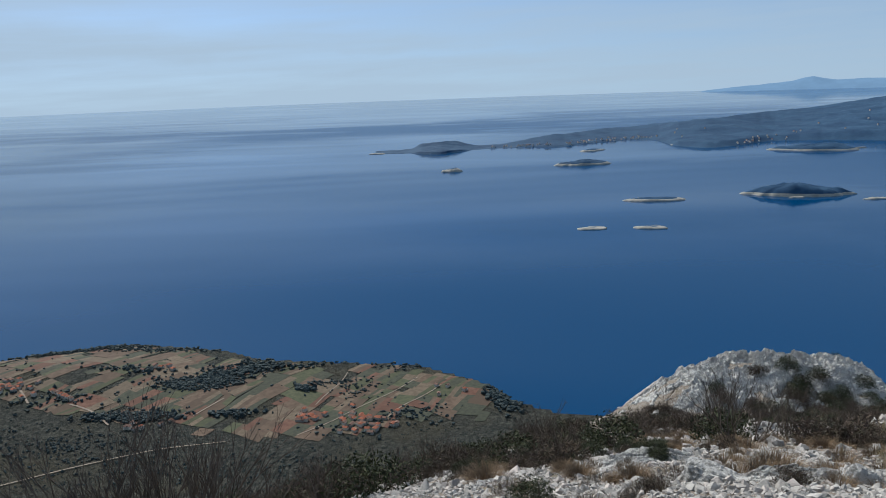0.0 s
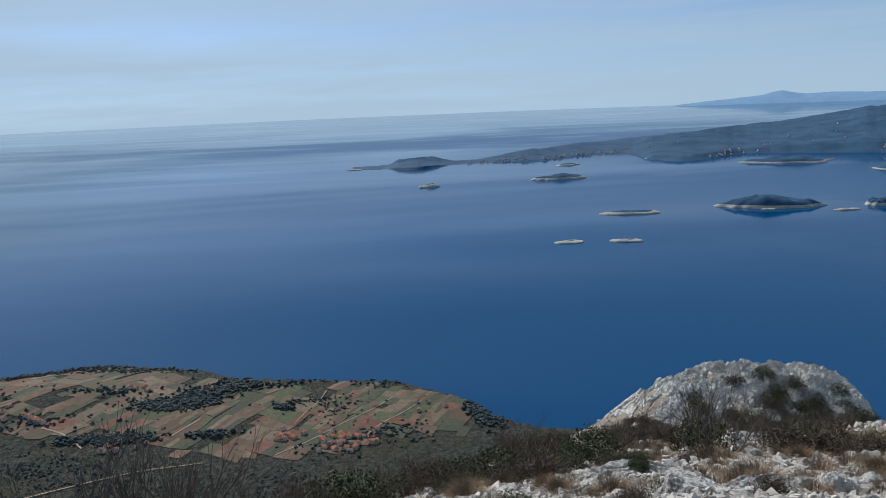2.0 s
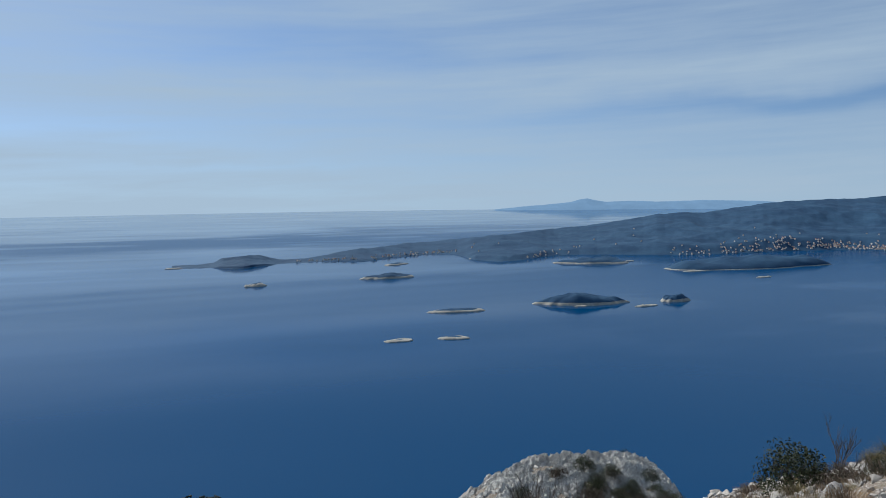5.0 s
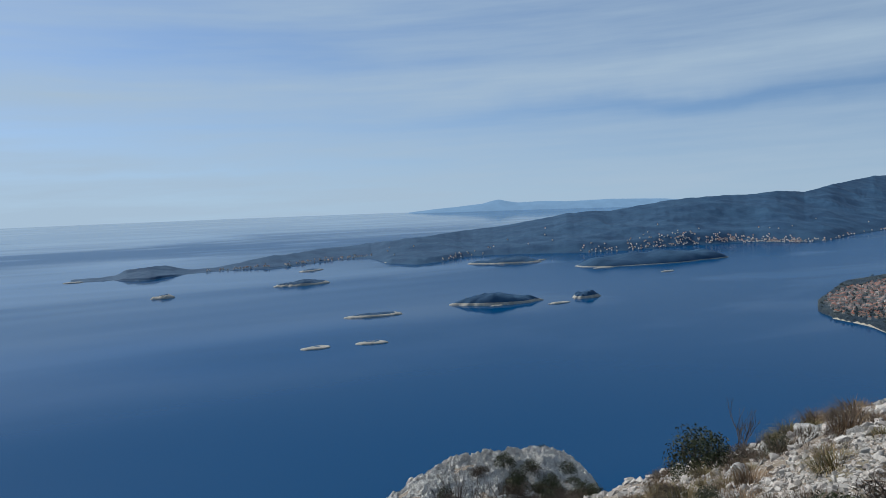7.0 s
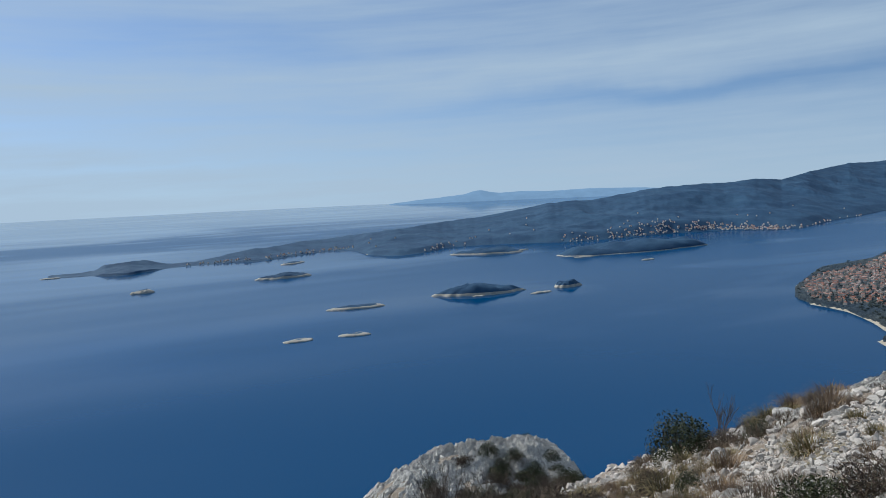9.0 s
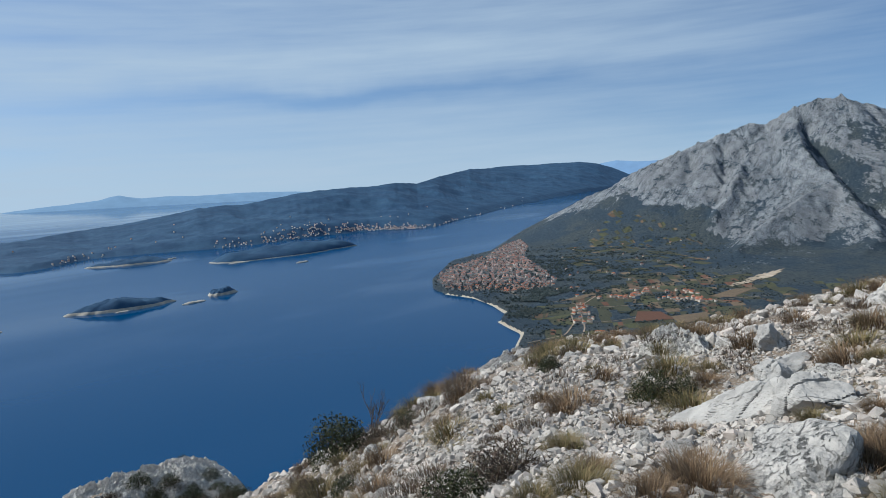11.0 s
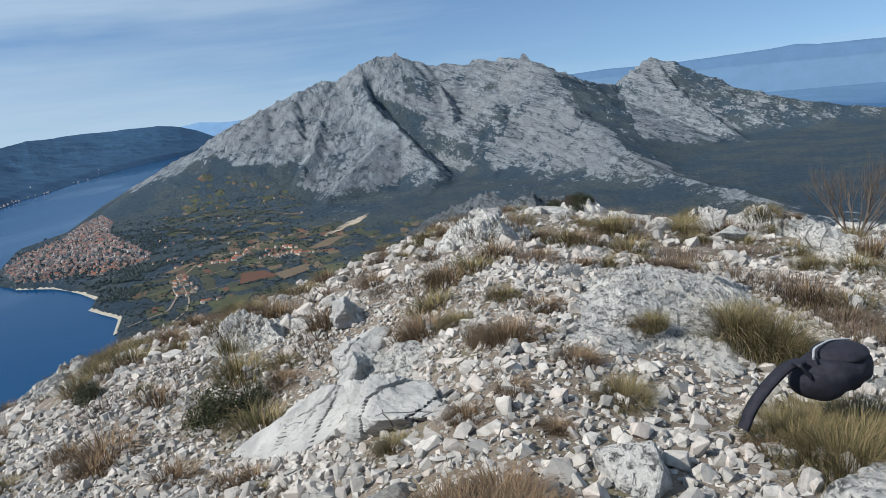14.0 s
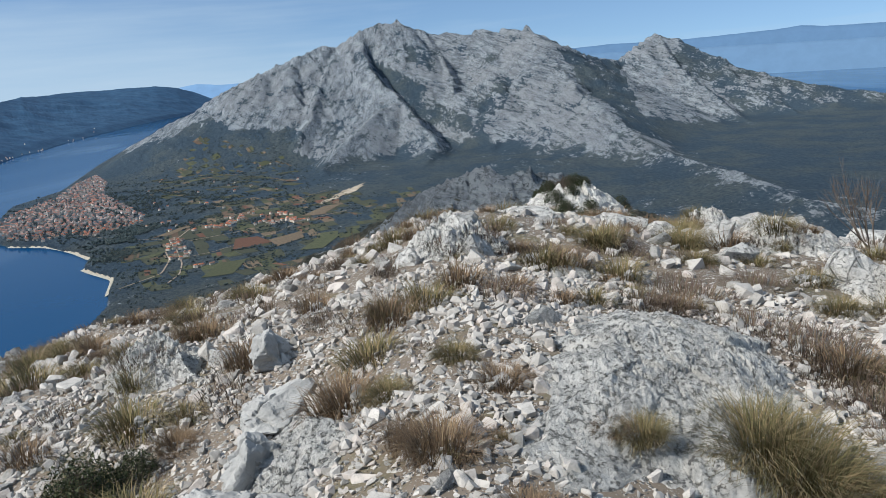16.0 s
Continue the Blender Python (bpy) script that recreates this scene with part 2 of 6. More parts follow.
def mat_stony_ground():
    """Dry soil strewn with grit and small stones, mossy and grassy here and there."""
    k = Nodes("stony_soil")
    soil = k.mix(k.noise(3.0, 6, 0.65), (0.095, 0.074, 0.056), (0.22, 0.182, 0.145))
    warp = k.n.new("ShaderNodeMix")
    warp.data_type = "VECTOR"
    warp.inputs["Factor"].default_value = 0.06
    k.l.new(k.where, warp.inputs["A"])
    wob = k.n.new("ShaderNodeTexNoise")
    wob.inputs["Scale"].default_value = 9
    k.l.new(k.where, wob.inputs["Vector"])
    k.l.new(wob.outputs["Color"], warp.inputs["B"])
    bent = warp.outputs["Result"]
    c, h = soil, None
    for scale, lo, hi, share, dark, light in ((62, 0.30, 0.42, 0.35, (0.15, 0.13, 0.112), (0.38, 0.345, 0.305)), (30, 0.34, 0.42, 0.45, (0.17, 0.155, 0.138), (0.46, 0.425, 0.385)), (14, 0.36, 0.42, 0.50, (0.24, 0.23, 0.21), (0.58, 0.55, 0.515))):
        d = k.cells(scale, where=bent)
        col = k.n.new("ShaderNodeSeparateColor")
        k.l.new(k.cells(scale, "F1", "Color", bent), col.inputs[0])
        here = k.math("MULTIPLY", k.ramp(d, hi, lo), k.ramp(col.outputs[1], share, share + 0.03))
        c = k.mix(here, c, k.mix(col.outputs[0], dark, light))
        top = k.math("MULTIPLY", k.ramp(d, hi, 0.0), k.math("DIVIDE", here, scale / 11))
        h = top if h is None else k.math("MAXIMUM", h, top)
    green = k.math("MULTIPLY", k.ramp(k.noise(0.9, 6, 0.7), 0.54, 0.66), 0.6)
    c = k.mix(green, c, (0.10, 0.09, 0.045))
    k.bump(h, 1.0, 0.05)
    return k.done(c, 0.95, 0.15)


def mat_land():
    """The lower land: dry scrub, olive terraces, bare stone where it is steep and high."""
    k = Nodes("scrub_land")
    pos = k.n.new("ShaderNodeSeparateXYZ")
    k.l.new(k.where, pos.inputs[0])
    z = pos.outputs[2]
    # scrub and wood, greens lightened and tinted blue for distance haze
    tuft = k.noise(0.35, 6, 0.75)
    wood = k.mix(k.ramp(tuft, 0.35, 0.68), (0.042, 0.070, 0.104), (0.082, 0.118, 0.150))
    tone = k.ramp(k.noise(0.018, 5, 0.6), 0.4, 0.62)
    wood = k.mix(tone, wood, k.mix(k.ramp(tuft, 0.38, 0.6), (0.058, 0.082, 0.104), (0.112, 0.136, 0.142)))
    # near slopes: drier, greener scrub, left without the blue haze tint
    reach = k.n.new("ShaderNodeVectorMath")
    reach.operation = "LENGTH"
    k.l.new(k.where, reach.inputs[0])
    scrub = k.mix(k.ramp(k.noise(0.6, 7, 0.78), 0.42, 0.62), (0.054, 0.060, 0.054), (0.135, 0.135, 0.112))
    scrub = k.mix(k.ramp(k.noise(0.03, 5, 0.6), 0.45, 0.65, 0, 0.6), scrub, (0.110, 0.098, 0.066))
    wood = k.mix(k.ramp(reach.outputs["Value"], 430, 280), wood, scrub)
    # limestone beds, tilted, with scree; greys cooled with painted haze blue
    tip = k.n.new("ShaderNodeMapping")
    k.l.new(k.where, tip.inputs[0])
    tip.inputs["Rotation"].default_value = (radians(-19), radians(4), 0)
    strata = k.noise(1.0, 9, 0.74, k.scaled(tip.outputs[0], (0.038, 0.038, 0.21)), 1.1)
    crag = k.noise(0.12, 10, 0.84)
    chute = k.noise(1.0, 9, 0.74, k.scaled(k.where, (0.020, 0.085, 0.034)), 0.9)
    beds = k.n.new("ShaderNodeMix")
    k.put(beds.inputs["Factor"], k.ramp(pos.outputs[1], 250, 90))
    k.l.new(chute, beds.inputs["A"])
    k.l.new(strata, beds.inputs["B"])
    strata = beds.outputs["Result"]
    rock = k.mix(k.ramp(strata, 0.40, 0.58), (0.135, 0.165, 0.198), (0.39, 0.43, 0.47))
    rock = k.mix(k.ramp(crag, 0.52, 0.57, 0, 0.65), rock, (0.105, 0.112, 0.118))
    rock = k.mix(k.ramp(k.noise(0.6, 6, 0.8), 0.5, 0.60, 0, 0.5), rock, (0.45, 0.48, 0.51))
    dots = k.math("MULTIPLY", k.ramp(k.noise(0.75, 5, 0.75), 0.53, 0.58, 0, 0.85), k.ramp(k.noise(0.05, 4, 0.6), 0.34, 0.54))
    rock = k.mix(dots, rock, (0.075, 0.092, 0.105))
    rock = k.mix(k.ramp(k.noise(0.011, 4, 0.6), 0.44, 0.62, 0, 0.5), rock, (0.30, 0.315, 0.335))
    # stone where the ribs stand out, wood and scrub between
    cover = k.n.new("ShaderNodeAttribute")
    cover.attribute_name = "bare"
    bare = k.ramp(k.math("ADD", cover.outputs["Fac"], k.math("MULTIPLY", k.math("SUBTRACT", k.math("ADD", k.math("ADD", k.noise(0.035, 6, 0.7), k.noise(0.22, 6, 0.8)), strata), 1.5), 2.5)), -0.06, 0.08)
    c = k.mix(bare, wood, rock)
    h = k.math("ADD", k.math("MULTIPLY", crag, 1.4), k.math("ADD", k.math("MULTIPLY", tuft, 0.5), k.math("MULTIPLY", strata, 0.8)))
    k.bump(h, 1.0, 6.0)
    return k.done(c, 0.95, 0.1)


def mat_simple(name, a, b, scale, rough=0.9, bump=0.0, spread=0.0, spec=0.2):
    """Two tones mottled at a coarse and a fine scale, with some spread from object to object."""
    k = Nodes(name)
    c = k.mix(k.ramp(k.noise(scale, 5, 0.62), 0.32, 0.68), a, b)
    c = k.mix(k.ramp(k.noise(scale * 9, 4, 0.7), 0.4, 0.75, 0, 0.3), c, tuple(x * 0.55 for x in a))
    if spread:
        c = k.mix(k.math("MULTIPLY", k.random(), spread), c, tuple(x * 0.5 for x in b))
    if bump:
        k.bump(k.noise(scale * 6, 5, 0.7), 0.7, bump)
    return k.done(c, rough, spec)


def mat_islands(name, tones, scale, rough=0.9, spec=0.2):
    """One of several tones for each loose piece of a joined mesh."""
    k = Nodes(name)
    i = k.island()
    c = tones[0]
    for j, tone in enumerate(tones[1:], 1):
        c = k.mix(k.ramp(i, j / len(tones) - 0.02, j / len(tones) + 0.02), c, tone)
    c = k.mix(k.ramp(k.noise(scale, 5, 0.65), 0.35, 0.75, 0, 0.45), c, tuple(x * 0.45 for x in tones[0]))
    return k.done(c, rough, spec)


SEA_MAT, ROCK_MAT, STONES_MAT = mat_sea(), mat_limestone(), mat_stones()
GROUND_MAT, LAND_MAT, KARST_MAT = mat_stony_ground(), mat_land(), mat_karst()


# ---------------------------------------------------------------- shapes of the land
SEA = -101.0


def lattice(ix, iy, seed):
    h = (ix.astype(np.int64) * 374761393 + iy.astype(np.int64) * 668265263 + seed * 974634777) & 0x7FFFFFFF
    h = ((h ^ (h >> 13)) * 1274126177) & 0x7FFFFFFF
    return ((h ^ (h >> 16)) & 0xFFFF) / 65535.0


def soft_noise(x, y, seed=0):
    ix, iy = np.floor(x), np.floor(y)
    fx, fy = x - ix, y - iy
    fx, fy = fx * fx * fx * (fx * (fx * 6 - 15) + 10), fy * fy * fy * (fy * (fy * 6 - 15) + 10)
    a, b = lattice(ix, iy, seed), lattice(ix + 1, iy, seed)
    c, d = lattice(ix, iy + 1, seed), lattice(ix + 1, iy + 1, seed)
    return (a + (b - a) * fx) * (1 - fy) + (c + (d - c) * fx) * fy


def fbm(x, y, octaves=5, gain=0.5, seed=0, ridged=False):
    total, amp, norm = 0.0, 1.0, 0.0
    for o in range(octaves):
        v = soft_noise(x * 2**o + 17.3 * o, y * 2**o - 9.1 * o, seed + o)
        v = 1 - abs(2 * v - 1) if ridged else v
        total, norm, amp = total + amp * v, norm + amp, amp * gain
    return total / norm


def smooth(a, b, x):
    t = np.clip((x - a) / (b - a), 0, 1)
    return t * t * (3 - 2 * t)


def at(bearing, height, far):
    """A place by its bearing and its height angle, in degrees, and its distance from the hilltop."""
    b = radians(bearing)
    return (far * math.sin(b), far * math.cos(b), 1.65 + far * math.tan(radians(height)))


# how fast the hilltop falls away, by bearing
FALL = [(-180, .22), (-120, .30), (-75, .44), (-40, .54), (-24, .55), (-10, .56), (0, .535), (10, .50), (20, .475), (27, .46), (34, .42), (38, .36),
        (43, .325), (50, .234), (56, .192), (62, .168), (67, .152), (73, .122), (78, .09), (84, .05), (89, .035), (95, .05), (102, .08),
        (110, .10), (125, .13), (150, .17), (180, .22)]
# where the brow lies, and how much steeper it is beyond
BROW = [(-180, 40, .3), (-60, 30, .3), (-24, 22, .25), (0, 30, .12), (15, 60, .10), (30, 75, .25), (38, 27, .35), (43, 28, .40), (50, 20, .55), (60, 21, .45),
        (70, 20, .32), (80, 17, .28), (90, 15, .26), (100, 16, .24), (112, 18, .22), (130, 30, .2), (180, 40, .3)]


def hill_z(x, y):
    b = np.degrees(np.arctan2(x, y))
    r = np.hypot(x, y)
    fall = np.interp(b, *zip(*FALL))
    brow, more = (np.interp(b, [q[0] for q in BROW], [q[k] for q in BROW]) for k in (1, 2))
    over = np.logaddexp(0, (r - brow) / 2.5) * 2.5
    z = 0.1 - fall * (np.sqrt(r * r + 1.0) - 1.0) - more * over
    # a hollow beside the tilted slab
    z = z - 0.34 * np.exp(-(((x - 6.2) / 2.6) ** 2 + ((y - 2.2) / 1.5) ** 2))
    # the rocky dome, the knoll on the ridge and the crag behind it
    z = z + 2.6 * np.exp(-(((x - 15.5) / 5.5) ** 2 + ((y - 51.0) / 5.0) ** 2))
    z = z + 5.4 * np.exp(-(((x - 25.5) / 8.6) ** 2 + ((y - 52.5) / 6.0) ** 2) ** 1.2)
    z = z + 5.3 * np.exp(-(((x - 56) / 10) ** 2 + ((y + 4) / 7.0) ** 2))
    z = z + 1.2 * np.exp(-(((x - 38) / 6) ** 2 + ((y + 10) / 7.0) ** 2))
    return z


COAST = [(-2600, -700), (-900, 60), (-400, 205), (-260, 248), (-178, 262), (-159, 269), (-130, 277), (-90, 266), (-73, 255), (-42, 249), (-12, 244), (13, 224),
         (20, 211), (30, 203), (80, 190), (150, 182), (250, 188), (320, 207), (345, 221), (378, 237), (391, 256), (403, 272), (430, 284),
         (449, 306), (473, 344), (479, 379), (496, 407), (537, 441), (659, 511), (763, 527), (1053, 657), (1696, 923), (2933, 1424), (4300, 1900)]


def shore(x, y):
    """The distance to the coast: above nought on land."""
    best, side = np.full(np.shape(x), 1e9), np.ones(np.shape(x))
    for (ax, ay), (bx, by) in zip(COAST, COAST[1:]):
        dx, dy = bx - ax, by - ay
        t = np.clip(((x - ax) * dx + (y - ay) * dy) / (dx * dx + dy * dy), 0, 1)
        d = np.hypot(x - ax - t * dx, y - ay - t * dy)
        s = np.sign(dy * (x - ax) - dx * (y - ay))
        near = d < best
        best, side = np.where(near, d, best), np.where(near, s, side)
    return best * side


# each ridge: how steep its sides are, and its line from the top down
CRESTS = [
    # the main crest, from the shore up to the peak and on to the second top
    (0.47, [at(57.8, -5.3, 1050), at(62.2, -3.2, 1090), at(65.5, -1.8, 1120), at(67.5, -.7, 1140), at(70.6, 1.4, 1165), at(71.8, 1.7, 1175), at(72.8, 2.2, 1190), at(75.1, 2.8, 1215), at(75.9, 2.6, 1220)]),
    (0.66, [at(75.9, 2.6, 1220), at(78.0, 3.9, 1235), at(79.4, 4.4, 1250), at(80.8, 4.4, 1255), at(82.2, 3.8, 1265), at(83.3, 3.2, 1270), at(84.9, 3.4, 1275), at(86.7, 3.25, 1265), at(87.6, 3.4, 1260), at(88.4, 3.2, 1255), at(89.3, 3.4, 1240),
            at(90.0, 3.1, 1220), at(90.8, 3.3, 1205)]),
]
SPURS = [
    # the spur that comes down from the second top
    (0.52, [at(90.8, 3.3, 1205), at(91.6, 2.6, 1160), at(92.8, .6, 1080), at(94.2, -1.1, 990), at(95.9, -2.6, 900), at(97.9, -4.3, 800), at(99.8, -5.8, 720), at(102, -6.9, 660)]),
    (0.45, [at(102, -6.9, 660), at(104.5, -7.8, 600), at(106.4, -8.2, 560), at(108.2, -9.1, 520), at(110.5, -10, 480), at(112.7, -10.5, 450), at(118, -11.0, 420)]),
    # the far pointed top and its long back
    (0.62, [at(92.4, 2.2, 1330), at(95.2, 1.1, 1390), at(97.1, .5, 1440), at(98.2, .5, 1455), at(99.7, 1.8, 1480), at(100.5, 2.2, 1500), at(101.9, 1.7, 1490), at(104.3, .3, 1450), at(108.1, -1.3, 1410), at(112.1, -2.3, 1390), at(117, -3.2, 1370), at(128, -4.6, 1350)]),
    # the great spur under the peak, which forks lower down
    (0.80, [at(78.6, 3.6, 1228), at(77.9, 3.0, 1190), at(78.2, 1.7, 1130), at(78.9, .5, 1075), at(79.9, -.5, 1030), at(80.7, -1.4, 990), at(81.3, -2.4, 950)]),
    (0.70, [at(80.7, -1.4, 990), at(78.8, -2.3, 945), at(77.0, -3.6, 890), at(75.5, -4.9, 840), at(74.2, -6.3, 790), at(73.3, -8.0, 730)]),
    (0.69, [at(81.3, -2.4, 950), at(82.6, -3.9, 890), at(83.0, -5.3, 840), at(82.2, -6.8, 780), at(80.8, -8.6, 720)]),
]
RIBS = [
    # ribs of the left flank
    (0.85, [at(75.4, 2.6, 1205), at(74.9, 1.0, 1130), at(74.3, -.6, 1060), at(73.4, -2.4, 990), at(72.6, -4.0, 930)]),
    (0.85, [at(72.8, 2.1, 1185), at(72.3, .6, 1125), at(71.6, -.8, 1070), at(70.9, -2.2, 1020)]),
    (0.85, [at(70.6, 1.3, 1160), at(70.0, -.2, 1105), at(69.0, -1.8, 1050), at(68.0, -2.8, 1010)]),
    (0.85, [at(68.2, -.2, 1140), at(67.3, -1.6, 1090), at(66.3, -2.6, 1050)]),
    # ribs between the great spur and the long one
    (0.80, [at(83.4, 2.5, 1250), at(84.2, 1.4, 1180), at(84.8, -.3, 1110), at(85.6, -2.2, 1030), at(86.6, -4.2, 950)]),
    (0.80, [at(86.4, 2.6, 1250), at(87.2, 1.2, 1170), at(87.6, -.6, 1090), at(88.2, -2.6, 1010), at(88.0, -4.8, 920), at(87.2, -6.6, 840)]),
    (0.80, [at(89.6, 2.6, 1215), at(90.3, 1.0, 1140), at(91.2, -.9, 1060), at(92.0, -2.6, 980), at(92.6, -4.4, 900), at(92.4, -6.4, 820)]),
    (0.75, [at(95.6, -2.3, 910), at(95.0, -4.4, 850), at(94.2, -6.2, 790), at(92.6, -7.9, 720)]),
]
FAR_RIBS = [
    # ribs of the pointed top
    (0.80, [at(100.5, 2.2, 1500), at(101.8, 0, 1400), at(103.7, -1.8, 1300), at(106, -3.9, 1180), at(107.2, -4.9, 1110)]),
    (0.80, [at(99.6, 1.7, 1480), at(99.2, -.6, 1390), at(100.0, -2.4, 1310), at(101.6, -4.0, 1220)]),
    (0.70, [at(104.6, .1, 1445), at(107, -2.2, 1340), at(110, -3.9, 1240)]),
    (0.70, [at(108.6, -1.5, 1405), at(111, -3.2, 1320), at(114, -4.6, 1230)]),
    # the low spur of the own hill
    (0.50, [at(92.5, -8.7, 190), at(89.8, -7.6, 175), at(88, -8.3, 170), at(86.2, -7.3, 165), at(82.4, -9.2, 165), at(79.0, -11.2, 160)]),
]
# ravines: how deep, how wide, and their lines
RAVINES = [
    (16, 24, [at(78.6, 2.2, 1190), at(79.4, 1.0, 1140), at(80.8, -.3, 1090), at(82.9, -1.9, 1020), at(84.3, -3.4, 950), at(85.4, -5.0, 880), at(85.4, -7.4, 780)]),
    (9, 9, [at(73.2, 1.6, 1165), at(73.2, .2, 1105), at(73.5, -1.1, 1050)]),
    (8, 10, [at(75.9, 2.2, 1205), at(74.6, 1.3, 1150), at(73.8, -.4, 1090)]),
    (8, 12, [at(70.9, .4, 1130), at(70.2, -1.4, 1060)]),
    (10, 14, [at(86.0, 1.6, 1200), at(86.2, -.8, 1100), at(87.2, -3.2, 1000)]),
    (10, 14, [at(88.6, 1.8, 1200), at(89.2, -.8, 1090), at(90.0, -3.2, 980)]),
]


def along(wx, wy, line):
    """For each step of a line: how far off it the places lie, and its height there."""
    for (ax, ay, az), (bx, by, bz) in zip(line, line[1:]):
        dx, dy = bx - ax, by - ay
        t = np.clip(((wx - ax) * dx + (wy - ay) * dy) / (dx * dx + dy * dy), 0, 1)
        yield np.hypot(wx - ax - t * dx, wy - ay - t * dy), az + (bz - az) * t


# where wood and scrub close over the rock: outlines by bearing and height angle
WOODS = [
    (0.8, [(40, -5.8), (62.2, -3.4), (65.5, -2.1), (66.3, -1.9), (67.1, -2.9), (69.8, -3.1), (72, -2.9), (73.6, -3.5), (72.6, -4.8), (73.5, -6.2), (71.6, -7.3), (72.9, -14), (40, -14)]),
    (0.6, [(78.3, 2.5), (79, 1.4), (80.5, .7), (82, -.2), (82.7, -1.4), (84.6, -2.5), (86, -3.4), (85.9, -4.5), (83.8, -3.8), (81.6, -2.9), (80.7, -1.3), (79.5, 0), (78.6, .9)]),
    (0.45, [(76.8, -7.4), (78.7, -7.6), (80.4, -7.2), (82.1, -6.8), (83.4, -6.4), (85.7, -5.6), (87, -6.4), (86.3, -14), (74, -14)]),
    (0.75, [(92.9, 1.6), (95.1, 1.0), (97.4, .3), (98.1, .1), (98.5, -2.5), (99.7, -3.9), (102.2, -4.3), (106.5, -5), (107.4, -5.3), (111, -5.1), (117, -4.6), (130, -4.9), (130, -10.5), (112.7, -10.1), (108.2, -8.7),
           (104.5, -7.4), (102.1, -6.4), (99.8, -5.4), (97.9, -3.9), (95.9, -2.1), (94.2, -.7), (93.4, .6)]),
]
WOODS += [
    (0.5, [(101.2, 1.9), (104.3, .5), (108.1, -1.1), (112.1, -2.1), (116, -2.8), (130, -3.6), (130, -5), (111, -5.1), (107.4, -5), (106, -3.7), (103.7, -1.7), (101.9, .2)]),
    (0.7, [(94.6, -6.5), (97.7, -7.3), (100.5, -8.1), (102.7, -8), (103.9, -9.3), (100.4, -9.9), (96.8, -9.4), (93.4, -9.0)]),
    (0.55, [(87.9, -.9), (89.8, -.3), (89.1, -2.3), (86.8, -4.2), (88.6, -6.5), (84.9, -6.1), (85.9, -4.6), (86.6, -2.6)]),
    (0.5, [(81.6, 2.6), (83.4, 2.2), (84.2, 1.6), (83.4, .6), (81.4, 1.2)]),
]


def within(u, v, outline):
    """Which places lie inside an outline."""
    hit = np.zeros(np.shape(u), bool)
    for (ax, ay), (bx, by) in zip(outline, outline[1:] + outline[:1]):
        if ay != by:
            hit ^= ((ay > v) != (by > v)) & (u < (bx - ax) * (v - ay) / (by - ay) + ax)
    return hit


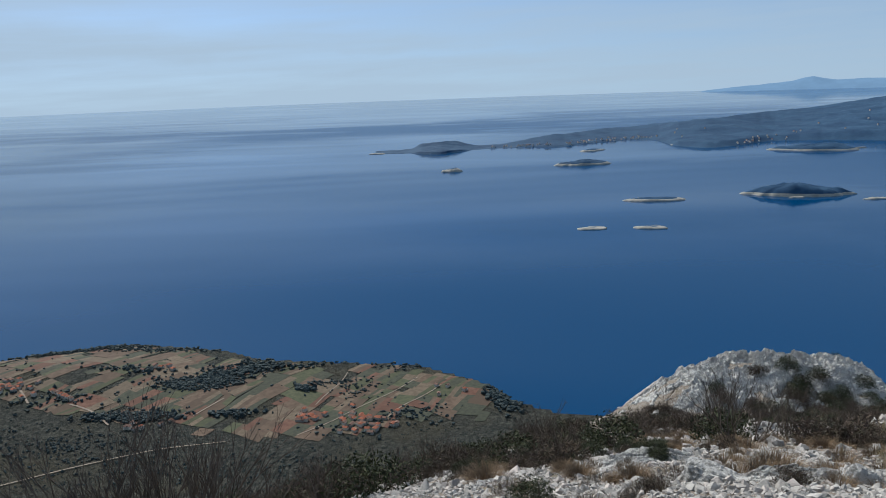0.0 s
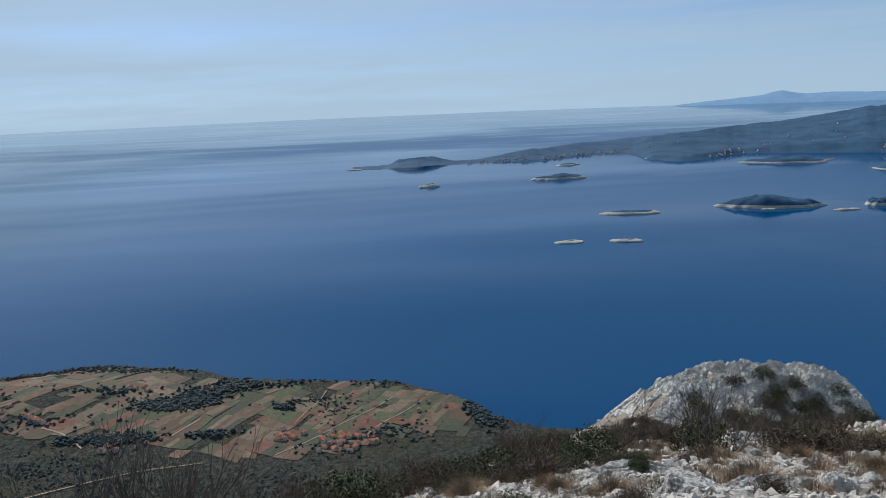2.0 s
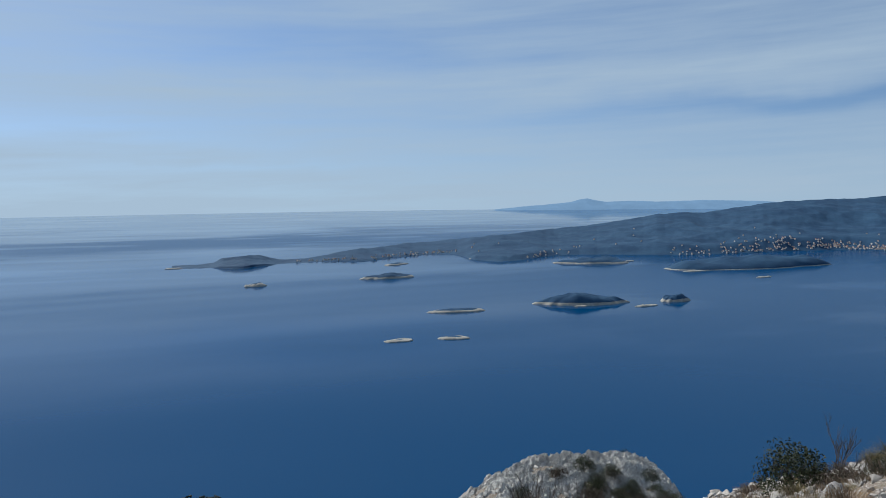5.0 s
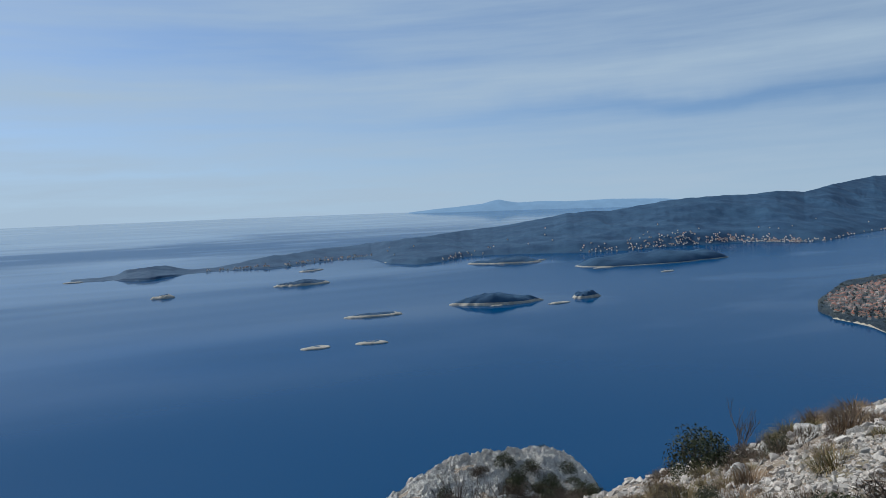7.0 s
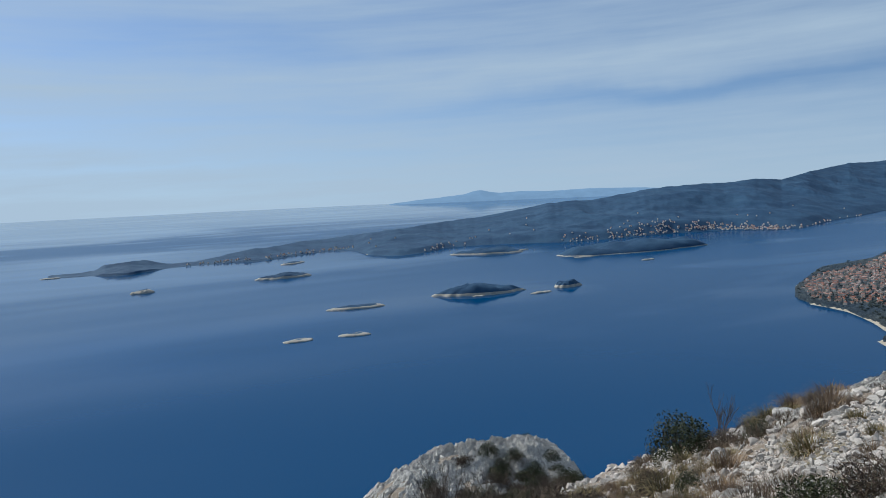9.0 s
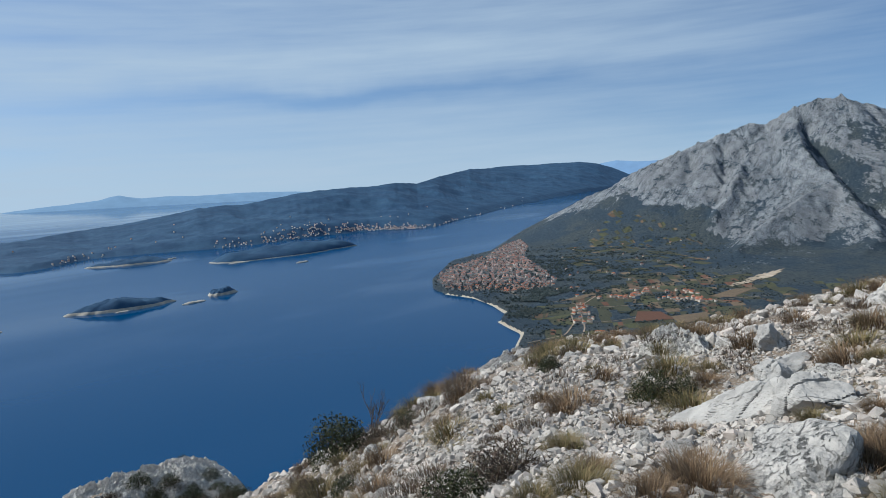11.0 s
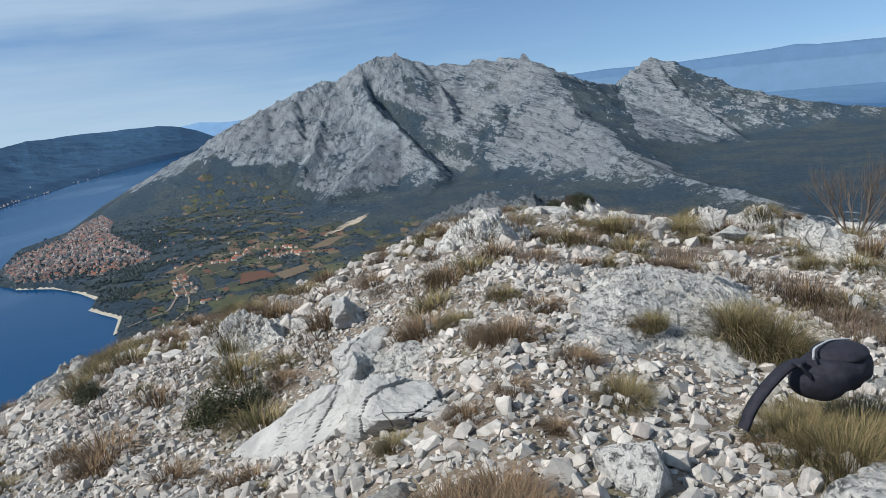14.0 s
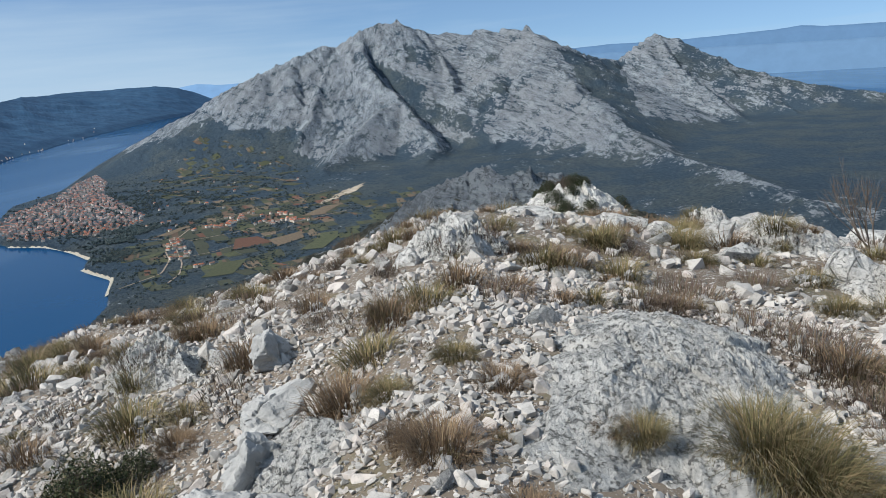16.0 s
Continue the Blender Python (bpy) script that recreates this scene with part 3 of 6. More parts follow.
def land_z(x, y, want_bare=False):
    d = shore(x, y)
    inland = np.maximum(d, 0)
    plain = SEA + 1.4 * smooth(0, 6, inland) + 0.022 * np.minimum(inland, 420) + 1.6 * (fbm(x / 60, y / 60, 3, seed=5) - 0.5) * smooth(0, 60, inland)
    plain = plain + 6.0 * np.exp(-(((x + 150) / 70) ** 2 + ((y - 235) / 28) ** 2)) * smooth(0, 14, inland)
    z = plain
    crest = np.full(np.shape(x), -1e9)
    wx, wy = x + 14 * (fbm(x / 45, y / 45, 4, seed=21) - 0.5), y + 14 * (fbm(x / 45, y / 45, 4, seed=22) - 0.5)
    for side, line in CRESTS + SPURS + RIBS + FAR_RIBS:
        for off, top in along(wx, wy, line):
            rise = np.maximum(top + 101.0, 1.0)
            crest = np.maximum(crest, rise - side * off if side in (0.5, 0.52) or side > 0.68 else rise * np.clip(1 - off / (rise / side + 12), 0, 1) ** 1.15)
    up = smooth(10, 90, crest) * smooth(380, 520, np.hypot(x, y))
    for deep, wide, line in RAVINES:
        cut = 0.0
        for off, _ in along(wx, wy, line):
            cut = np.maximum(cut, np.exp(-((off / wide) ** 2)))
        crest = crest - deep * cut
    bearing, far = np.degrees(np.arctan2(x, y)), np.hypot(x, y)
    across = np.radians(bearing) * 1050
    # gullies that run down the faces, and tilted beds that stand out as ledges
    gully = fbm((across + 0.35 * far) / 34, far / 130, 5, 0.55, 40, True) - 0.6
    fine = fbm((across + 0.25 * far) / 11, far / 30, 4, 0.6, 60, True) - 0.6
    bed = (crest + 0.34 * across + 9 * (fbm(x / 70, y / 70, 3, 0.5, 44) - 0.5)) / 11.0
    ledge = smooth(0.5, 0.95, bed - np.floor(bed)) - (bed - np.floor(bed))
    ledged = 0.3 + 0.7 * smooth(81, 84, bearing)
    massif = SEA + crest + up * (gully * 12 + fine * 3.6 + ledge * 10.0 * ledged) + smooth(4, 40, crest) * smooth(380, 520, far) * fine * 2
    massif = np.where(inland > 0, SEA + (massif - SEA) * smooth(0, 45, inland), SEA - 3)
    z = np.logaddexp(z / 4, massif / 4) * 4
    z = z - 60 * smooth(1560, 1800, np.hypot(x, y)) * smooth(80, 90, np.degrees(np.arctan2(x, y)))
    own = hill_z(x, y) + (fbm(x / 14, y / 14, 5, 0.55, 80, True) - 0.6) * 1.6 * smooth(25, 60, np.hypot(x, y))
    z = np.logaddexp(z / 1.5, own / 1.5) * 1.5 + smooth(85, 130, far) * smooth(420, 260, far) * smooth(10, 30, z - SEA) * (fbm(x / 17, y / 17, 5, 0.6, 88, True) - 0.6) * 8
    crag = 0.0
    for off, _ in along(x, y, FAR_RIBS[-1][1]):
        crag = np.maximum(crag, np.exp(-((off / 15) ** 2)))
    z = z + crag * 4.5 * (fbm(x / 6 + y / 12, y / 4.5, 5, 0.66, 91, True) - 0.6)
    if want_bare:
        h = z - SEA
        steep = np.hypot(np.gradient(z, axis=0) / np.maximum(np.hypot(np.gradient(x, axis=0), np.gradient(y, axis=0)), 0.1), np.gradient(z, axis=1) / np.maximum(np.hypot(np.gradient(x, axis=1), np.gradient(y, axis=1)), 0.1))
        view = np.degrees(np.arctan2(z - 1.65, np.hypot(x, y)))
        ub, ue = bearing + 1.6 * (fbm(x / 40, y / 40, 4, 0.6, 135) - 0.5), view + 1.1 * (fbm(x / 32, y / 32, 4, 0.6, 136) - 0.5)
        bare = 0.16 + 0.22 * smooth(0.3, 0.9, steep) + 0.5 * gully + 0.4 * (fbm(x / 42 + y / 160, y / 42 - x / 160, 5, 0.6, 130) - 0.5)
        bare = bare - 0.7 * smooth(26, 8, h)
        for much, outline in WOODS:
            bare = bare - much * within(ub, ue, outline)
        near_own = smooth(420, 250, np.hypot(x, y))
        return z, 0.8 * crag + bare * (1 - near_own) + near_own * (1.0 * (fbm(x / 18, y / 18, 4, 0.6, 140) - 0.86) - 0.9 * smooth(30, 12, h))
    return np.where(d > 0, z, np.maximum(SEA - 0.6 + d * 0.05, SEA - 6))


def link_mesh(name, verts, faces, material, parent=None, smooth_shade=True):
    me = bpy.data.meshes.new(name)
    me.vertices.add(len(verts))
    me.vertices.foreach_set("co", np.asarray(verts, np.float32).ravel())
    faces = np.asarray(faces, np.int32)
    me.loops.add(faces.size)
    me.loops.foreach_set("vertex_index", faces.ravel())
    me.polygons.add(len(faces))
    me.polygons.foreach_set("loop_start", np.arange(0, faces.size, faces.shape[1], dtype=np.int32))
    me.polygons.foreach_set("use_smooth", np.full(len(faces), smooth_shade))
    me.update(calc_edges=True)
    if material:
        me.materials.append(material)
    ob = new(name, me)
    if parent:
        ob.parent = parent
    return ob


def grid_faces(rows, cols, closed=False):
    i, j = np.meshgrid(np.arange(rows - 1), np.arange(cols if closed else cols - 1), indexing="ij")
    a, b = i * cols + j, i * cols + (j + 1) % cols
    return np.stack([a, b, b + cols, a + cols], -1).reshape(-1, 4)[:, ::-1]


def build_sea():
    rings = np.concatenate([np.linspace(40, 700, 23), np.geomspace(740, 4895, 40)])
    turn = np.radians(np.linspace(0, 360, 240, endpoint=False))
    r, t = np.meshgrid(rings, turn, indexing="ij")
    v = np.stack([r * np.sin(t), r * np.cos(t), np.full_like(r, SEA)], -1).reshape(-1, 3)
    tagged(link_mesh("water", v, grid_faces(len(rings), len(turn), True), SEA_MAT), "calm deep blue sea with paler slicks", "sea", kind="structure")


def stony_z(x, y):
    """The hilltop with its small humps."""
    r = np.hypot(x, y)
    z = hill_z(x, y) + 0.16 * (fbm(x / 1.3, y / 1.3, 5, 0.55, 90) - 0.5) * smooth(0.2, 2, r) + 0.5 * (fbm(x / 5, y / 5, 3, 0.5, 95) - 0.5) * smooth(4, 9, r)
    return z + (fbm(x / 14, y / 14, 5, 0.55, 80, True) - 0.6) * 1.6 * smooth(25, 60, r)


def build_ground():
    # the hilltop, close at hand
    rings = np.concatenate([[0.02], np.geomspace(0.3, 66, 200)])
    turn = np.radians(np.concatenate([np.arange(-45, 125, 0.45), np.arange(125, 315, 1.5)]))
    r, t = np.meshgrid(rings, turn, indexing="ij")
    x, y = r * np.sin(t), r * np.cos(t)
    z = stony_z(x, y)
    z = np.where(r > 64.5, z - 0.6, z)
    ob = link_mesh("ground", np.stack([x, y, z], -1).reshape(-1, 3), grid_faces(len(rings), len(turn), True), GROUND_MAT)
    tagged(ob, "stony limestone hilltop with dry soil and gravel", "ground", kind="structure")
    # slopes, coastal plain and mountains
    rings = np.concatenate([np.geomspace(62, 160, 70), np.arange(161, 200, 1.1), np.arange(202, 560, 3.2), np.arange(564, 1520, 4.4), np.geomspace(1530, 3600, 30)])
    turn = np.radians(np.concatenate([np.arange(-42, 55, 0.18), np.arange(55, 120, 0.11), np.arange(120, 318, 2.0)]))
    r, t = np.meshgrid(rings, turn, indexing="ij")
    x, y = r * np.sin(t), r * np.cos(t)
    z, bare = land_z(x, y, True)
    z = np.where(shore(x, y) > 0, z, np.maximum(SEA - 0.6 + shore(x, y) * 0.05, SEA - 6))
    z = np.where(r < 64, z - 0.25, z)
    faces = grid_faces(len(rings), len(turn), True)
    keep = (z.ravel()[faces].max(1) > SEA - 1.2)
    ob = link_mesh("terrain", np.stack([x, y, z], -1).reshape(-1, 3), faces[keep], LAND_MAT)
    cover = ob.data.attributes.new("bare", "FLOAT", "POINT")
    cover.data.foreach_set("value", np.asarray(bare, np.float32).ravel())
    tagged(ob, "scrub slopes, coastal plain and bare limestone mountains", "mountain", kind="structure")


# ---------------------------------------------------------------- islands
SHORE_FAR = [(-6, 1108), (-4.3, 1104), (-3.1, 1093), (-.2, 1057), (2.6, 1113), (5.1, 1129), (7.2, 1128), (9.7, 1122), (12.6, 1188), (15.1, 1233), (17.1, 1226), (17.8, 1121), (20.5, 1072), (23.2, 1128), (24.5, 1192), (28.4, 1211), (31.6, 1214), (34.2, 1206),
             (36.6, 1232), (43.5, 1370), (45.1, 1400), (47.7, 1392), (49.8, 1395), (51.4, 1445), (52.6, 1590), (54.5, 1738), (57, 2100), (60, 2600), (63, 3250), (65.5, 3900), (68, 4450), (70.5, 4600)]
CREST_FAR = [(-6, -5.4), (-3, -5.25), (-1.5, -4.6), (1.3, -4.5), (3.2, -5.0), (5.5, -4.8), (7.9, -4.4), (10.9, -4.0), (14.5, -3.8), (16.3, -3.6), (21.3, -3.1), (25.9, -2.6), (28.1, -2.5),
             (30.4, -2.1), (32.6, -1.7), (36.1, -1.5), (40.4, -.9), (44.4, -.6), (46.3, -.5), (47.9, -.35), (49.7, -.5), (51.5, -.05), (53.9, .4), (57.1, .5), (59.8, .6), (62.6, .6),
             (64.1, .4), (67.1, -.4), (70.5, -1.1)]


def build_long_island():
    b = np.arange(-5.2, 70.4, 0.09)
    s = np.concatenate([np.linspace(-0.02, 0.25, 26), np.linspace(0.26, 1.0, 40), np.linspace(1.03, 1.5, 8)])
    ss, bb = np.meshgrid(s, b, indexing="ij")
    soft = [np.interp(bb + o, *zip(*SHORE_FAR)) for o in (-0.6, -0.3, 0, 0.3, 0.6)]
    coast = sum(soft) / len(soft) * (1 + 0.014 * (fbm(bb / 2.2, bb * 0, 4, 0.55, 7) - 0.5))
    depth = np.interp(bb, [-6, -3, 0, 4, 6, 12, 20, 32, 45, 50, 53, 57, 60, 63, 66, 71], [12, 40, 90, 40, 60, 170, 300, 450, 560, 800, 1500, 2300, 2000, 1350, 800, 200])
    depth = np.interp(bb, b, np.convolve(np.pad(depth[0], 30, mode='edge'), np.ones(61) / 61, 'valid'))
    foot = np.interp(bb, [44, 53], [0.20, 0.06])
    r = coast + depth * ss
    x, y = r * np.sin(np.radians(bb)), r * np.cos(np.radians(bb))
    top = (1.65 + (coast + depth) * np.tan(np.radians(np.interp(bb, *zip(*CREST_FAR)) + 0.30 * (fbm(bb / 2.6, bb * 0 + 3.3, 4, 0.55, 55) - 0.5)))) - SEA
    up = np.where(ss <= 1, foot * smooth(0, 0.10, ss) + (1 - foot) * np.clip(ss, 0, 1) ** 1.25, 1 - (np.clip(ss - 1, 0, 1) / 0.5) ** 1.5)
    up = np.where(ss < 0.004, -0.03, up)
    wild = (fbm(x / 190, y / 190, 5, 0.5, 33, True) - 0.6) * np.sin(np.pi * np.clip(ss, 0, 1)) * np.interp(bb, [0, 40, 56, 66], [0.55, 0.5, 0.22, 0.12])
    z = SEA + np.maximum(top, 1.5) * (up + wild) + (fbm(x / 16, y / 16, 3, 0.6, 35) - 0.5) * 2.2 * smooth(0, 0.1, ss)
    faces = grid_faces(len(s), len(b))
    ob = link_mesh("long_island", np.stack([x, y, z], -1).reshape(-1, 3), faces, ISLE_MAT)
    tagged(ob, "long wooded island with low hills across the channel", "island", kind="structure")


def islet(name, label, x, y, long, wide, height, turn, seed, bare=0.25):
    """A low wooded islet with a pale rocky rim; long and wide in metres, turn in degrees."""
    rings, cols = 18, 72
    s = np.linspace(0, 1.12, rings)
    t = np.linspace(0, 2 * np.pi, cols, endpoint=False)
    ss, tt = np.meshgrid(s, t, indexing="ij")
    wobble = 1 + 0.55 * (fbm(np.cos(tt) * 1.6 + seed, np.sin(tt) * 1.6 + seed, 4, 0.55, seed) - 0.5)
    u, v = np.cos(tt) * ss * wobble * long / 2, np.sin(tt) * ss * wobble * wide / 2
    a = radians(turn)
    px, py = u * math.cos(a) - v * math.sin(a), u * math.sin(a) + v * math.cos(a)
    lump = 0.30 + 1.35 * fbm(px / (long * 0.22) + seed, py / (long * 0.22), 3, 0.5, seed + 3)
    z = height * 0.92 * np.clip(1 - ss**3.2, -0.4, 1) * lump + np.where(ss < 1, 0.5, -0.3)
    z = z + (fbm(px / 2.2, py / 2.2, 3, 0.6, seed + 9) - 0.5) * 1.5 * smooth(1.0, 0.8, ss) * min(1, height / 5)
    faces = grid_faces(rings, cols, True)
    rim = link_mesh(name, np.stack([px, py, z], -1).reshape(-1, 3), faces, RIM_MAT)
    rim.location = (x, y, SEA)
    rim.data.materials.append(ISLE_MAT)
    inner = (ss.ravel()[faces].mean(1) < 1 - bare)
    rim.data.polygons.foreach_set("material_index", inner.astype(np.int32))
    return tagged(rim, label, "islet", "islets in the strait")


# island woods shifted from green to blue, distance haze put into the colour
ISLE_MAT = mat_simple("hazed_island_woods", (0.011, 0.043, 0.096), (0.025, 0.070, 0.132), 0.022, bump=0.5)
RIM_MAT = mat_simple("pale_shore_rock", (0.25, 0.24, 0.215), (0.35, 0.335, 0.30), 0.2)

build_sea()
build_ground()
build_long_island()


# ---------------------------------------------------------------- islets, far coasts


def build_islets():
    wooded, bare = "low wooded islet with a pale rocky rim", "low bare rocky islet with sparse scrub"
    for x, y, long, wide, height, turn, seed, rim in (
        (175, 870, 68, 26, 5.5, 6, 3, .13), (181, 594, 52, 15, 2.6, -5, 7, .28), (303, 600, 80, 34, 8.5, -14, 11, .10),
        (392, 583, 30, 18, 5.5, 14, 15, .12), (498, 948, 108, 42, 7.5, -20, 19, .08), (668, 822, 262, 84, 17, -4, 23, .03), (400, 1072, 108, 34, 6.0, -14, 27, .07)):
        islet("islet", wooded, x, y, long, wide, height, turn, seed, rim)
    for x, y, long, wide, height, turn, seed, rim in (
        (12, 845, 26, 16, 3.2, 12, 31, .45), (221, 1036, 44, 14, 2.0, 26, 35, .3), (104, 486, 20, 9, .9, -2, 39, .72), (143, 482, 22, 10, 1.2, -8, 43, .55),
        (351, 564, 22, 7, 1.0, 4, 47, .9), (294, 582, 12, 4, .6, 0, 51, .9), (562, 792, 30, 8, .9, -6, 55, .8), (598, 707, 20, 7, 1.1, 2, 59, .6), (-97, 1101, 26, 7, .9, 0, 63, .9),
        (560, 948, 14, 5, .8, 0, 67, .8)):
        islet("islet", bare, x, y, long, wide, height, turn, seed, rim)


# far coasts: airlight painted as a blue glow over a dark base
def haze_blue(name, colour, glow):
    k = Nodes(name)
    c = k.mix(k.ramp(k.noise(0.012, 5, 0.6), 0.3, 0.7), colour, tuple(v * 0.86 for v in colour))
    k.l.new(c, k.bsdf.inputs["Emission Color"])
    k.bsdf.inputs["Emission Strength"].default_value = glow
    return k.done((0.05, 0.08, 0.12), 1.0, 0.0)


def far_range(name, label, outline, far, foot, material):
    """A distant coast: bearings and height angles of its skyline, and its distance."""
    b = np.arange(outline[0][0], outline[-1][0], 0.12)
    el = np.interp(b, *zip(*outline)) + 0.05 * (fbm(b * 1.3, b * 0, 5, 0.6, 3) - 0.5)
    rows = []
    for s in np.linspace(0, 1, 7):
        r = far + 160 * s
        up = foot + (1.65 + r * np.tan(np.radians(el)) - foot) * s**0.8
        rows.append(np.stack([r * np.sin(np.radians(b)), r * np.cos(np.radians(b)), up], -1))
    back = rows[-1].copy()
    back[:, :2] *= 1.03
    back[:, 2] = foot
    v = np.concatenate(rows + [back])
    tagged(link_mesh(name, v, grid_faces(8, len(b)), material), label, "far coast", kind="structure")


build_islets()
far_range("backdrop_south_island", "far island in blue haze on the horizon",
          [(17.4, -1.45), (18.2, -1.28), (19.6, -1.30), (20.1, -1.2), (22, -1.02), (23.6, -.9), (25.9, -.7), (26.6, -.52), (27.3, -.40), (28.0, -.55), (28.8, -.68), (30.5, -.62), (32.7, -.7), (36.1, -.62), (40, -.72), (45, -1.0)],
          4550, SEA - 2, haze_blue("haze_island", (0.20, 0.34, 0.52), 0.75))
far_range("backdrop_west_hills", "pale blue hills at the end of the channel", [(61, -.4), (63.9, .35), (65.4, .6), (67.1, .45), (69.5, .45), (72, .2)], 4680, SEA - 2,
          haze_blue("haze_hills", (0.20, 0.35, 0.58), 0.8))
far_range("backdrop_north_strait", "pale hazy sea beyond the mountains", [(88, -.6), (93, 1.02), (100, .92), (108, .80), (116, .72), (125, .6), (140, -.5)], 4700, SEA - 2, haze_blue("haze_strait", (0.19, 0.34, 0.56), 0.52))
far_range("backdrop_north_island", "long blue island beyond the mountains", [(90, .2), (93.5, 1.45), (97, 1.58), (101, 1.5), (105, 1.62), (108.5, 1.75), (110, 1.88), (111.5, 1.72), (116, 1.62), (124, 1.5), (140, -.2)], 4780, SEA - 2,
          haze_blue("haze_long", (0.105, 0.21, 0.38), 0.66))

# ---------------------------------------------------------------- the plains: fields, roads, villages
TERRAIN = bpy.data.objects["terrain"]
rng = np.random.default_rng(4)


def inside(x, y, poly):
    hit = False
    for (ax, ay), (bx, by) in zip(poly, poly[1:] + poly[:1]):
        if (ay > y) != (by > y) and x < (bx - ax) * (y - ay) / (by - ay) + ax:
            hit = not hit
    return hit


FIELD_MATS = [mat_simple("tilled_brown_soil", (0.078, 0.052, 0.036), (0.135, 0.094, 0.066), 0.5, spread=0.9),
              mat_simple("tilled_red_soil", (0.098, 0.046, 0.032), (0.150, 0.078, 0.054), 0.5, spread=0.7),
              mat_simple("dry_grass_field", (0.100, 0.076, 0.052), (0.165, 0.126, 0.088), 0.6, spread=0.6),
              mat_simple("green_field", (0.046, 0.054, 0.030), (0.086, 0.092, 0.050), 0.6, spread=0.7),
              mat_simple("olive_grove_floor", (0.034, 0.040, 0.028), (0.064, 0.068, 0.046), 0.8, spread=0.5)]


def drape(name, corners, material, lift, parent, steps=5):
    """A four-cornered sheet laid on the land."""
    (a, b, c, d) = [np.array(q, float) for q in corners]
    u, v = np.meshgrid(np.linspace(0, 1, steps), np.linspace(0, 1, steps), indexing="ij")
    u, v = u[..., None], v[..., None]
    p = (a * (1 - u) + b * u) * (1 - v) + (d * (1 - u) + c * u) * v
    z = land_z(p[..., 0], p[..., 1]) + lift
    return link_mesh(name, np.concatenate([p, z[..., None]], -1).reshape(-1, 3), grid_faces(steps, steps)[:, ::-1], material, parent)


def split(x0, y0, x1, y1, small, out):
    w, h = x1 - x0, y1 - y0
    if max(w, h) < small * rng.uniform(1.0, 2.0):
        out.append((x0, y0, x1, y1))
    elif w > h * rng.uniform(1.3, 2.8):
        m = x0 + w * rng.uniform(0.35, 0.65)
        split(x0, y0, m, y1, small, out), split(m, y0, x1, y1, small, out)
    else:
        m = y0 + h * rng.uniform(0.35, 0.65)
        split(x0, y0, x1, m, small, out), split(x0, m, x1, y1, small, out)


def fields(poly, turn, small, odds, name="field"):
    a = radians(turn)
    xs, ys = [q[0] for q in poly], [q[1] for q in poly]
    cx, cy, half = (min(xs) + max(xs)) / 2, (min(ys) + max(ys)) / 2, max(max(xs) - min(xs), max(ys) - min(ys)) * 0.75
    cells = []
    split(-half, -half, half, half, small, cells)
    for x0, y0, x1, y1 in cells:
        quad = [(x0, y0), (x1, y0), (x1, y1), (x0, y1)]
        quad = [(u + 9 * float(fbm(np.array([u / 22]), np.array([v / 22]), 3, 0.6, 201)[0] - 0.5), v + 9 * float(fbm(np.array([u / 22]), np.array([v / 22]), 3, 0.6, 205)[0] - 0.5)) for u, v in quad]
        quad = [(cx + u * math.cos(a) - v * math.sin(a), cy + u * math.sin(a) + v * math.cos(a)) for u, v in quad]
        if not all(inside(*q, poly) for q in quad) or rng.random() > odds[-1]:
            continue
        strips = int(rng.choice([1, 2, 3], p=[.5, .35, .15]))
        a0, b0, c0, d0 = [np.array(q) for q in quad]
        for k in range(strips):
            u, w = k / strips, (k + 1) / strips
            drape(name, [a0 + (d0 - a0) * u, b0 + (c0 - b0) * u, b0 + (c0 - b0) * w, a0 + (d0 - a0) * w], FIELD_MATS[rng.choice(5, p=odds[:-1])], 0.16, TERRAIN, 4)


def ribbon(name, points, width, material, lift=0.30):
    p = np.array(points, float)
    s = np.r_[0, np.cumsum(np.hypot(*np.diff(p, axis=0).T))]
    t = np.linspace(0, s[-1], max(4, int(s[-1] / 2.5)))
    q = np.stack([np.interp(t, s, p[:, 0]), np.interp(t, s, p[:, 1])], -1)
    for _ in range(3):
        q[1:-1] = (q[:-2] + 2 * q[1:-1] + q[2:]) / 4
    n = np.gradient(q, axis=0)
    n = np.stack([-n[:, 1], n[:, 0]], -1) / np.hypot(n[:, 0], n[:, 1])[:, None]
    rows = [np.c_[q + n * w, land_z(*(q + n * w).T) + lift] for w in (-width / 2, width / 2)]
    return link_mesh(name, np.concatenate(rows), grid_faces(2, len(q))[:, ::-1], material, TERRAIN)


TRACK_MAT = mat_simple("pale_dirt_track", (0.19, 0.155, 0.122), (0.27, 0.225, 0.18), 0.4)
SAND_MAT = mat_simple("beach_shingle", (0.28, 0.255, 0.21), (0.36, 0.33, 0.27), 0.3)
WEST = [(-240, 240), (-170, 260), (-128, 272), (-92, 262), (-70, 252), (-38, 247), (-12, 243), (14, 226), (24, 208), (8, 193), (-12, 188), (-30, 184), (-62, 184), (-95, 191), (-120, 203), (-150, 212), (-240, 225)]
EAST = [(392, 240), (425, 276), (470, 268), (520, 262), (590, 260), (640, 215), (640, 150), (560, 112), (470, 125), (400, 170)]
fields(WEST, 62, 7.0, [.30, .13, .19, .16, .22, .84])
fields(EAST, 30, 12, [.09, .06, .13, .14, .58, .70])
fields([(560, 270), (640, 215), (700, 215), (790, 300), (880, 420), (820, 450), (700, 395), (600, 310)], 48, 12, [.05, .02, .10, .20, .63, .28])
